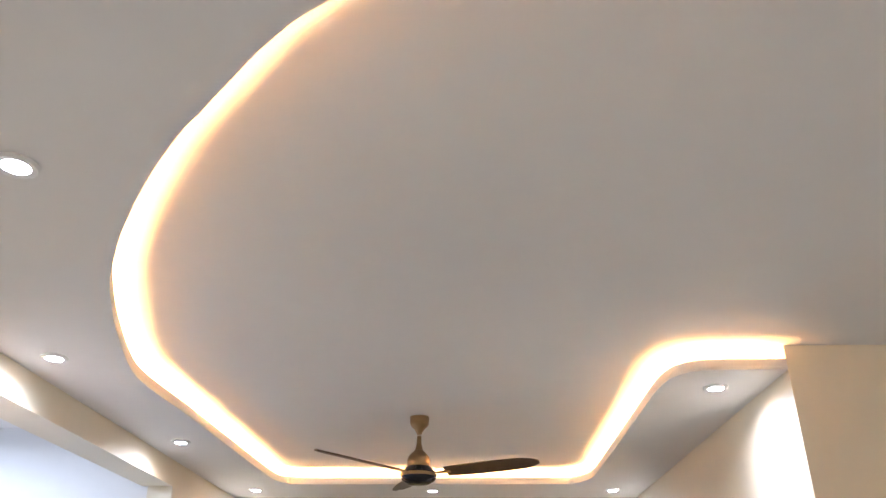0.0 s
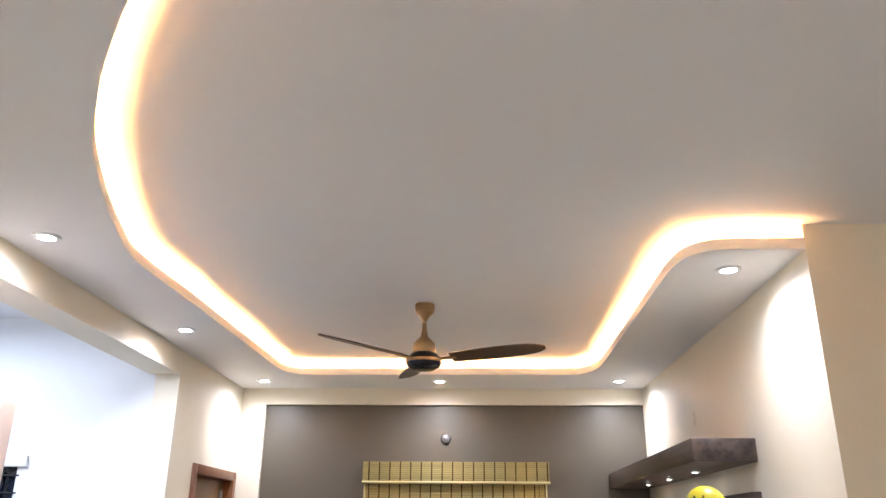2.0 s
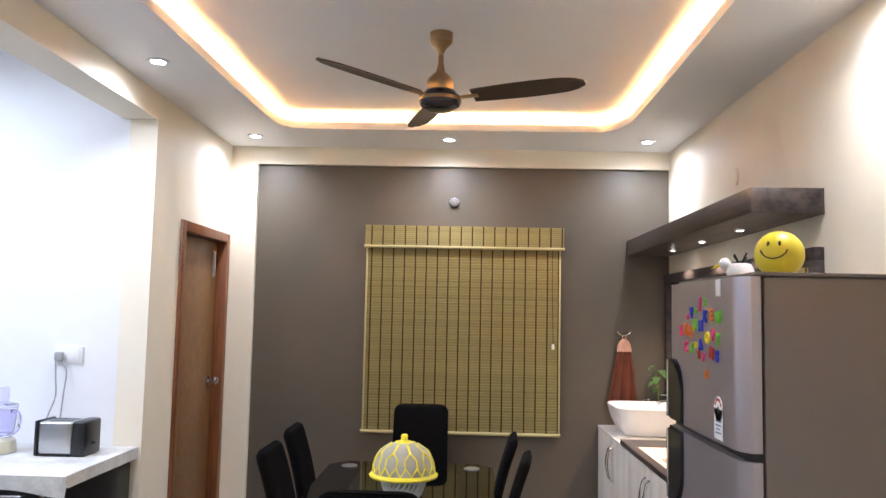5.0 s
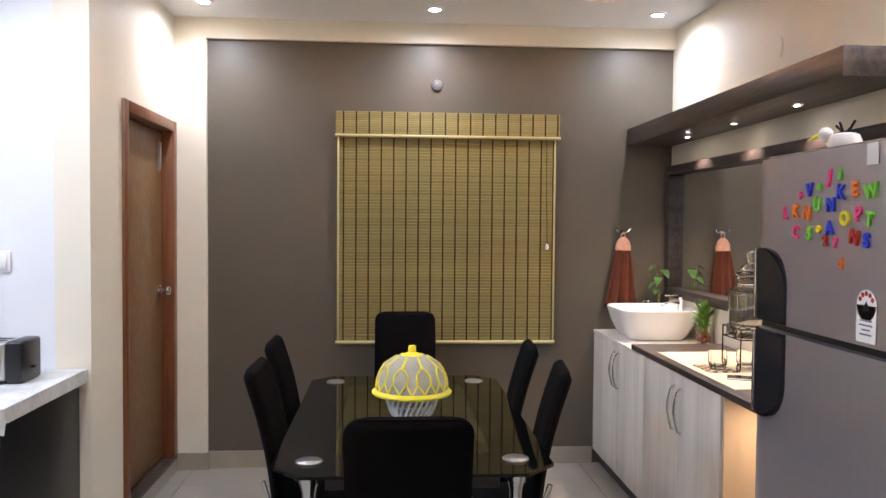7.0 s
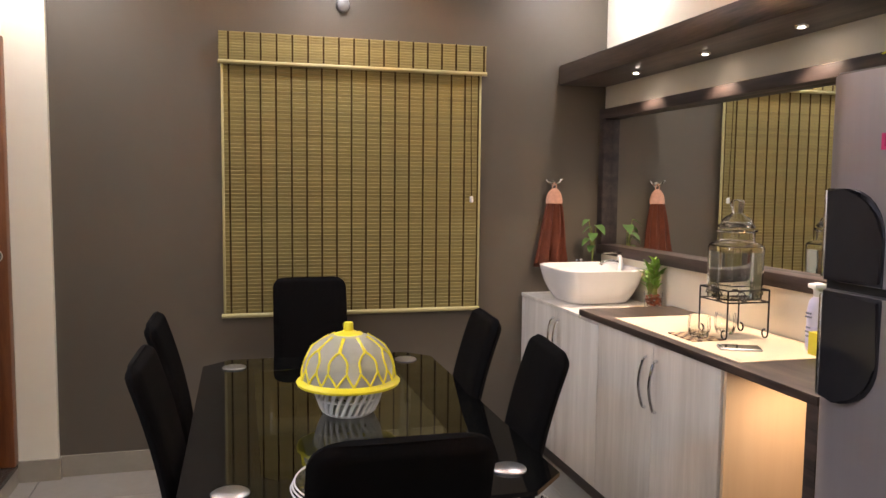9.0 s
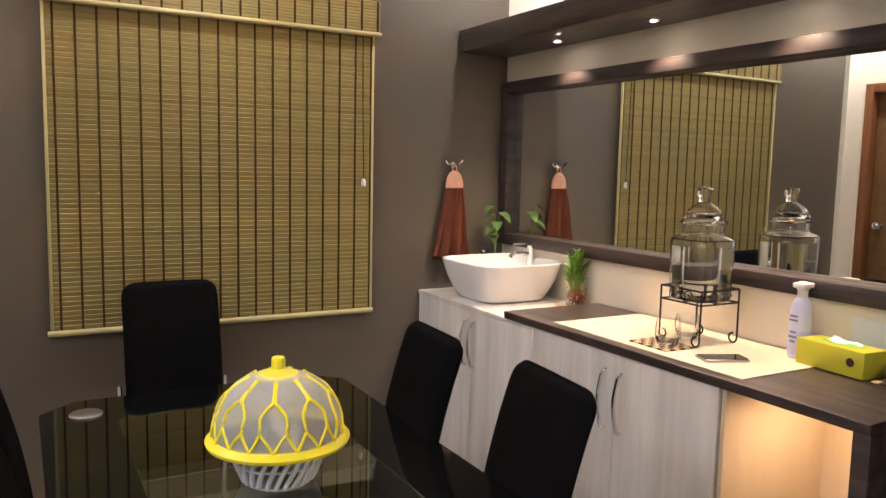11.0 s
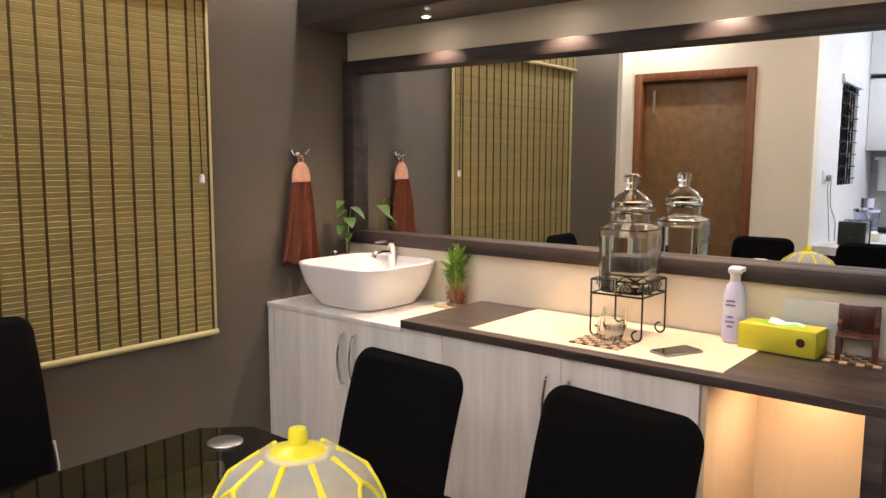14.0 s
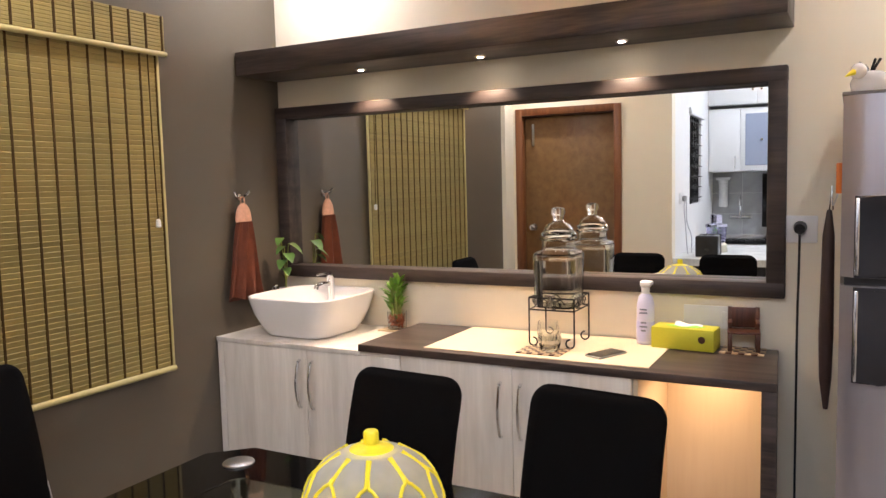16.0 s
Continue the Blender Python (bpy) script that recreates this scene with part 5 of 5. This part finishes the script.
for k in range(4):
    a = 0.4 + k * 1.6
    part("twig", tube(B(), [(1.085, 4.05, FRT + 0.05), (1.085 + 0.015 * math.cos(a), 4.05 + 0.015 * math.sin(a), FRT + 0.082), (1.085 + 0.03 * math.cos(a), 4.05 + 0.03 * math.sin(a), FRT + 0.092 + 0.005 * k)], 0.004, 6), M_IRON, bird)
umb = thing("folded_umbrella", (1.1, 4.165, 0.75), "dark brown folded umbrella hung on the fridge side", "umbrella")
part("canopy", tube(B(), [(1.1, 4.165, 1.38), (1.1, 4.166, 1.3), (1.102, 4.168, 1.0), (1.105, 4.168, 0.86), (1.106, 4.166, 0.76)], [0.007, 0.017, 0.021, 0.018, 0.007], 12), M_UMBRELLA, umb)
part("strap", tube(B(), [(1.1, 4.165, 1.38), (1.096, 4.16, 1.45), (1.1, 4.155, 1.38)], 0.002, 6), M_TAPE, umb)
tag = thing("orange_clip", (1.05, 4.139, 1.45), "orange plastic clip magnet on the fridge side", "clip")
part("grip", box(B(), 1.035, 1.065, 4.1315, 4.148, 1.43, 1.52, 0.004), M_ORANGE, tag)
part("hook", tube(B(), curve([(1.05, 4.142, 1.43), (1.05, 4.15, 1.405), (1.065, 4.155, 1.395), (1.09, 4.158, 1.41), (1.098, 4.16, 1.452)], 4), 0.002, 6), M_STEEL, tag)

for ob in (umb, tag):
    ob.location.y -= 0.018
bird.location.x -= 0.05

# ---- kitchen beyond the opening ----
win = thing("window_1", (-2.87, KW + 0.07, 1.24), "dark night window with a black curled iron grille", "window", kind="structure")
WX0, WX1, WZ0, WZ1 = -3.22, -2.52, 1.24, 2.03
part("pane", box(B(), WX0, WX1, KW + 0.1, KW + 0.106, WZ0, WZ1), M_NIGHT, win)
bm = box(B(), WX0, WX0 + 0.03, KW + 0.07, KW + 0.099, WZ0, WZ1)
box(bm, WX1 - 0.03, WX1, KW + 0.07, KW + 0.099, WZ0, WZ1)
box(bm, WX0 + 0.03, WX1 - 0.03, KW + 0.07, KW + 0.099, WZ1 - 0.03, WZ1)
box(bm, WX0 + 0.03, WX1 - 0.03, KW + 0.07, KW + 0.099, WZ0, WZ0 + 0.03)
part("window_frame", bm, M_BLACK, win, "black window frame")
part("window_head", box(B(), WX0 - 0.05, WX1 + 0.06, KW - 0.03, KW - 0.0005, WZ1 - 0.005, WZ1 + 0.03, 0.004), M_WPLASTIC, win, "grey-white moulded head")
part("window_head", box(B(), WX0 - 0.05, WX1 + 0.055, KW - 0.02, KW - 0.0005, WZ1 + 0.0305, WZ1 + 0.06, 0.004), M_WPLASTIC, win, "grey-white moulded head")
for k in range(6):
    x = WX0 + 0.06 + 0.116 * k
    part("grille_bar", tube(B(), [(x, KW + 0.02, WZ0), (x, KW + 0.02, WZ1)], 0.007, 8), M_IRON, win)
for k in range(8):
    z = WZ0 + 0.05 + 0.098 * k
    part("grille_bar", tube(B(), [(WX0 - 0.01, KW - 0.004, z), (WX1 + 0.018, KW - 0.004, z)], 0.005, 8), M_IRON, win)
    for j in range(5):
        cx = WX0 + 0.118 + 0.116 * j
        if (j + k) % 2 == 0:
            part("grille_scroll", tube(B(), [(cx + 0.038 * math.cos(a), KW + 0.012, z + 0.048 + 0.038 * math.sin(a)) for a in [q * math.pi / 8 for q in range(16)]], 0.004, 6, True), M_IRON, win)

side = thing("kitchen_side_cabinet", (-2.3, 4.88, F), "black drawer cabinet under a marble-print oilcloth", "cabinet")
part("body", box(B(), -2.92, -1.715, 4.545, KW - 0.001, F - 0.024, 0.8, 0.004), M_BLACK, side)
part("top", box(B(), -2.95, -1.7, 4.515, KW - 0.001, 0.8005, 0.825, 0.003), M_BLACK, side)
for k in range(2):
    for j in range(3):
        x1 = -1.73 - k * 0.4
        z1 = 0.79 - j * 0.25
        d = part("drawer", box(B(), x1 - 0.385, x1, 4.53, 4.5445, z1 - 0.24, z1, 0.003), M_BLACK, side)
        part("handle", tube(B(), [(x1 - 0.25, 4.53, z1 - 0.055), (x1 - 0.245, 4.508, z1 - 0.055), (x1 - 0.145, 4.508, z1 - 0.055), (x1 - 0.14, 4.53, z1 - 0.055)], 0.006), M_CHROME, d, "chrome bar handle")
        part("lock", cyl(B(), (x1 - 0.06, 4.53, z1 - 0.045), (x1 - 0.06, 4.524, z1 - 0.045), 0.014, seg=16), M_CHROME, d, "round chrome lock")
cl = thing("oilcloth", (-2.3, 4.85, 0.826), "white marble-print oilcloth hanging over the black cabinet", "table cover")
bm = B()
rows = []
for i in range(25):
    u = i / 24
    x = -2.97 + 1.285 * u
    wob = 0.008 * math.sin(9 * u) + 0.005 * math.sin(23 * u + 1)
    drop = 0.05 + 0.03 * u + 0.012 * math.sin(14 * u)
    rows.append([(x, KW - 0.004, 0.8275), (x, 4.52, 0.8285), (x, 4.505, 0.824), (x + 0.004, 4.5 + wob * 0.4, 0.826 - drop)])
vs = [[bm.verts.new(c) for c in r] for r in rows]
for a, b in zip(vs, vs[1:]):
    for k in range(3):
        bm.faces.new((a[k], a[k + 1], b[k + 1], b[k]))
end = vs[-1]
low = [bm.verts.new((-1.678, c.co.y, 0.826 - (0.035 + 0.03 * math.sin(3 * i + 1) ** 2))) for i, c in enumerate(end[:3])]
mid = [bm.verts.new((-1.682, c.co.y, 0.8262)) for c in end[:3]]
for k in range(2):
    bm.faces.new((end[k], end[k + 1], mid[k + 1], mid[k]))
    bm.faces.new((mid[k], mid[k + 1], low[k + 1], low[k]))
bm.faces.new((end[2], end[3], low[2], mid[2]))
ob = part("cloth", bm, M_CLOTH, cl)

toast = thing("toaster", (-1.96, 4.97, 0.8295), "black toaster with brushed steel sides", "toaster")
part("shell", box(B(), -2.035, -1.87, 4.9, 5.06, 0.836, 0.99, 0.012, 3), M_STEEL, toast, "brushed steel side")
part("end_cap", box(B(), -2.05, -2.0345, 4.895, 5.065, 0.8295, 0.995, 0.006), M_BLACK, toast)
part("end_cap", box(B(), -1.8705, -1.805, 4.895, 5.065, 0.8295, 0.995, 0.012, 3), M_BLACK, toast)
part("base", box(B(), -2.034, -1.871, 4.897, 5.063, 0.8295, 0.8355), M_BLACK, toast)
for y in (4.945, 5.0):
    part("slot", box(B(), -2.015, -1.89, y, y + 0.025, 0.9885, 0.9915), M_BLACK, toast)
part("lever", box(B(), -1.805, -1.787, 4.965, 4.995, 0.88, 0.892, 0.003), M_BLACK, toast)
part("lever", box(B(), -2.065, -2.0505, 4.965, 4.995, 0.87, 0.882, 0.003), M_BLACK, toast)

proc = thing("food_processor", (-2.27, 4.96, 0.8295), "cream food processor with a lilac clear jar", "food processor")
part("base", lathe(B(), [(0.085, 0), (0.09, 0.01), (0.085, 0.06), (0.07, 0.075)], (-2.27, 4.96, 0.8295), 32), M_CREAMPLASTIC, proc)
part("jar", lathe(B(), [(0.06, 0.0755), (0.075, 0.09), (0.085, 0.21), (0.082, 0.21), (0.072, 0.095), (0.0001, 0.09)], (-2.27, 4.96, 0.8295), 32), M_LILACCLEAR, proc, "lilac tinted clear jar")
part("lid", lathe(B(), [(0.087, 0.2105), (0.088, 0.23), (0.05, 0.24), (0.045, 0.24), (0.045, 0.31), (0.042, 0.31), (0.0001, 0.305)], (-2.27, 4.96, 0.8295), 32), M_LILACCLEAR, proc, "lilac lid with feed tube")
part("handle", tube(B(), curve([(-2.19, 4.94, 1.03), (-2.15, 4.93, 1.02), (-2.145, 4.93, 0.96), (-2.185, 4.945, 0.92)], 5), 0.009), M_LILACCLEAR, proc)

ks = thing("kitchen_socket", (-2.03, KW - 0.001, 1.31), "white wall socket with a grey plug and two flexes", "socket", kind="structure")
part("plate", box(B(), -2.1, -1.95, KW - 0.009, KW - 0.0005, 1.27, 1.36, 0.003), M_WPLASTIC, ks)
part("switch", box(B(), -1.995, -1.965, KW - 0.013, KW - 0.0092, 1.285, 1.345, 0.002), M_WPLASTIC, ks)
bm = box(B(), -2.085, -2.045, KW - 0.045, KW - 0.0092, 1.285, 1.33, 0.008)
tube(bm, curve([(-2.075, KW - 0.04, 1.285), (-2.07, KW - 0.04, 1.2), (-2.06, KW - 0.05, 1.1), (-2.08, KW - 0.08, 1.0), (-2.1, KW - 0.08, 0.9), (-2.1, KW - 0.08, 0.835)], 5), 0.004, 8)
tube(bm, curve([(-2.05, KW - 0.03, 1.285), (-2.02, KW - 0.03, 1.23), (-2.025, KW - 0.04, 1.1), (-2.03, KW - 0.05, 0.95), (-2.03, KW - 0.06, 0.835)], 5), 0.004, 8)
part("plug", bm, mat("grey_plug", (0.35, 0.35, 0.36), 0.5, var=0.05), ks, "grey plug with flex")

# sink run on the far kitchen wall
WXF = -4.1
run = thing("kitchen_base_cabinet", (-3.8, 4.2, F), "white base cabinet with steel handles below the sink", "cabinet")
part("body", box(B(), WXF + 0.002, -3.52, 2.2, KW - 0.002, F + 0.1, 0.815), M_WPLASTIC, run)
part("plinth", box(B(), WXF + 0.002, -3.57, 2.2, KW - 0.002, F, F + 0.0995), M_BLACK, run)
for k in range(6):
    y1 = KW - 0.01 - k * 0.46
    d = part("door", box(B(), -3.5195, -3.5, y1 - 0.455, y1, F + 0.105, 0.81, 0.002), M_WPLASTIC, run)
    part("handle", tube(B(), [(-3.5, y1 - 0.4, 0.72), (-3.475, y1 - 0.4, 0.71), (-3.475, y1 - 0.4, 0.58), (-3.5, y1 - 0.4, 0.57)], 0.006, 8), M_CHROME, d, "steel bow handle")
ct = thing("kitchen_worktop", (-3.8, 4.2, 0.816), "black granite kitchen worktop", "worktop")
part("slab", box(B(), WXF + 0.002, -3.48, 2.2, KW - 0.002, 0.816, 0.86, 0.003), M_GRANITE, ct)
snk = thing("kitchen_sink", (-3.78, 4.95, 0.8605), "stainless steel sink let into the granite", "sink")
bm = box(B(), -4.0, -3.56, 4.68, 4.7, 0.8606, 0.872, 0.003)
box(bm, -4.0, -3.56, 5.13, 5.15, 0.8606, 0.872, 0.003)
box(bm, -4.0, -3.98, 4.7, 5.13, 0.8606, 0.872, 0.003)
box(bm, -3.58, -3.56, 4.7, 5.13, 0.8606, 0.872, 0.003)
part("rim", bm, M_STEEL, snk)
part("bowl", box(B(), -3.98, -3.58, 4.7, 5.13, 0.8606, 0.864), M_STEEL, snk)
kt = thing("kitchen_tap", (-4.06, 4.93, 1.05), "chrome wall-mounted swan-neck tap", "tap")
part("neck", tube(B(), curve([(-4.09, 4.93, 1.05), (-4.03, 4.93, 1.06), (-4.01, 4.93, 1.2), (-3.97, 4.93, 1.27), (-3.9, 4.93, 1.25), (-3.88, 4.93, 1.18)], 6), 0.011), M_CHROME, kt)
part("valve", tube(B(), [(-4.06, 4.83, 1.05), (-4.06, 5.03, 1.05)], 0.016, 12), M_CHROME, kt)
pur = thing("water_purifier", (-4.03, 5.1, 1.16), "white cartridge water purifier on the tiled wall", "water purifier")
part("cartridge", lathe(B(), [(0.04, 0), (0.045, 0.01), (0.045, 0.24), (0.05, 0.245), (0.05, 0.28), (0.02, 0.29)], (-4.03, 5.1, 1.16), 24), M_WPLASTIC, pur)
part("head", box(B(), -4.088, -3.97, 5.03, 5.17, 1.44, 1.47, 0.006), M_WPLASTIC, pur)
bsp = thing("backsplash", (WXF + 0.005, 4.0, 0.862), "grey glazed tile backsplash above the worktop", "backsplash", kind="structure")
tile_me = mesh_of(box(B(), 0, 0.006, -0.1485, 0.1485, -0.1085, 0.1085, 0.0015, 1), M_GREYTILE, "tile")
for i in range(9):
    for j in range(3):
        piece("tile", tile_me, Matrix.Translation((WXF + 0.001, KW - 0.152 - 0.3 * i, 0.972 + 0.22 * j)), bsp)

wallc = thing("kitchen_wall_cabinet", (-3.95, 4.2, 1.525), "white kitchen wall cabinet with one frosted glass door", "cabinet")
part("body", box(B(), WXF + 0.001, -3.77, 2.3, KW - 0.002, 1.525, 2.16), M_WPLASTIC, wallc)
d = part("door", box(B(), -3.7695, -3.75, 4.915, KW - 0.004, 1.53, 2.155, 0.002), M_WPLASTIC, wallc)
part("handle", tube(B(), [(-3.75, 4.96, 1.68), (-3.725, 4.96, 1.67), (-3.725, 4.96, 1.57), (-3.75, 4.96, 1.56)], 0.006, 8), M_CHROME, d)
for k in range(4):
    y1 = 4.911 - k * 0.46
    d = part("door", box(B(), -3.7695, -3.75, y1 - 0.455, y1, 1.53, 2.155, 0.002), M_WPLASTIC, wallc)
    part("glass_panel", box(B(), -3.7498, -3.746, y1 - 0.41, y1 - 0.045, 1.585, 2.1), M_FROST, d, "frosted blue glass panel")
    part("knob", cyl(B(), (-3.746, y1 - 0.2, 1.84), (-3.725, y1 - 0.2, 1.84), 0.012, seg=14), M_CHROME, d)
loft = thing("kitchen_loft_cabinet", (-3.95, 4.2, 2.2), "white loft cabinet doors up to the kitchen ceiling", "cabinet")
part("body", box(B(), WXF + 0.001, -3.72, 2.3, KW - 0.002, 2.19, 2.92), M_WPLASTIC, loft)
for k in range(6):
    y1 = KW - 0.004 - k * 0.46
    d = part("door", box(B(), -3.7195, -3.7, y1 - 0.456, y1, 2.195, 2.9, 0.002), M_WPLASTIC, loft)
    part("knob", cyl(B(), (-3.7, y1 - 0.42 if k % 2 == 0 else y1 - 0.04, 2.33), (-3.68, y1 - 0.42 if k % 2 == 0 else y1 - 0.04, 2.33), 0.012, seg=14), M_CHROME, d)
blk = thing("chimney_panel", (-4.0, 4.5, 1.05), "black glass cooker panel beside the sink", "cooker hood")
part("panel", box(B(), -4.09, -4.0, 4.2, 4.72, 0.95, 1.5, 0.006), M_BLACKGLASS, blk)
gr = thing("green_dish_cloth", (-3.85, 5.17, 0.87), "green cloth lying at the back of the sink", "cloth")
bm = B()
bmesh.ops.create_icosphere(bm, subdivisions=3, radius=1, matrix=Matrix.LocRotScale((-4.03, 5.16, 0.9), None, (0.045, 0.035, 0.035)))
for v in bm.verts:
    v.co += Vector((noise.noise(v.co * 40), noise.noise(v.co * 37 + Vector((5, 0, 0))), 0)) * 0.012
part("cloth", bm, M_GREEN, gr)
tl = thing("tube_light", (-2.9, 3.9, 2.93), "white batten tube light on the kitchen ceiling, lit", "tube light")
part("batten", box(B(), -2.94, -2.86, 3.28, 4.52, 2.895, 2.9295, 0.005), M_WPLASTIC, tl)
part("tube", tube(B(), [(-2.9, 3.32, 2.88), (-2.9, 4.48, 2.88)], 0.013, 12), M_TUBE, tl, "glowing tube")

for ob in (side, cl, toast, proc):
    ob.location.z += 0.025
    ob.location.x += 0.045

# tall units at the near side of the opening
tall = thing("tall_cupboard", (-2.0, 3.55, F), "tall blush laminate cupboard beside the kitchen opening", "cupboard")
part("body", box(B(), -2.4, -1.675, 3.13, 3.58, F + 0.06, 2.14, 0.006), M_PINKISH, tall)
part("plinth", box(B(), -2.38, -1.7, 3.15, 3.56, F, F + 0.0595), M_BLACK, tall)
for k in range(2):
    d = part("door", box(B(), -1.6745, -1.66, 3.14 + k * 0.22, 3.355 + k * 0.22, F + 0.07, 2.135, 0.003), M_PINKISH, tall)
    part("handle", tube(B(), [(-1.66, 3.34 + k * 0.03, 1.1), (-1.64, 3.34 + k * 0.03, 1.09), (-1.64, 3.34 + k * 0.03, 0.97), (-1.66, 3.34 + k * 0.03, 0.96)], 0.005, 8), M_CHROME, d)
unit = thing("rounded_display_unit", (-1.9, 3.68, F), "beige display unit with a rounded corner and dark recess", "display unit")
bm = B()
loop = [(-2.3, F + 0.001), (-1.6, F + 0.001), (-1.6, 1.66)] + [(-1.68 + 0.08 * math.cos(a), 1.66 + 0.1 * math.sin(a)) for a in [k * math.pi / 16 for k in range(1, 9)]] + [(-2.3, 1.76)]
f = [bm.verts.new((x, 3.59, z)) for x, z in loop]
b = [bm.verts.new((x, 3.68, z)) for x, z in loop]
bm.faces.new(f)
bm.faces.new(b[::-1])
for k in range(len(loop)):
    q = (k + 1) % len(loop)
    bm.faces.new((f[k], f[q], b[q], b[k]))
part("panel", bm, M_BEIGE, unit)
part("recess", box(B(), -2.2, -1.635, 3.583, 3.5895, 0.9, 1.575), M_DOOR, unit, "dark recessed panel")
part("ledge", box(B(), -2.22, -1.625, 3.57, 3.5895, 1.585, 1.6, 0.002), M_DOOR, unit, "dark ledge")

tall.location.x += 0.06
unit.location.x += 0.075

# ---- floor tiles ----
tile = mesh_of(box(B(), -0.2985, 0.2985, -0.2985, 0.2985, -0.0058, 0.0, 0.0012, 1), M_TILE, "tile")
for i in range(15):
    for j in range(16):
        x, y = -4.35 + 0.6 * i + 0.13, -2.45 + 0.6 * j
        if y < 6.9 and x < 4.4:
            piece("tile", tile, Matrix.Translation((x, y, F)), slab)
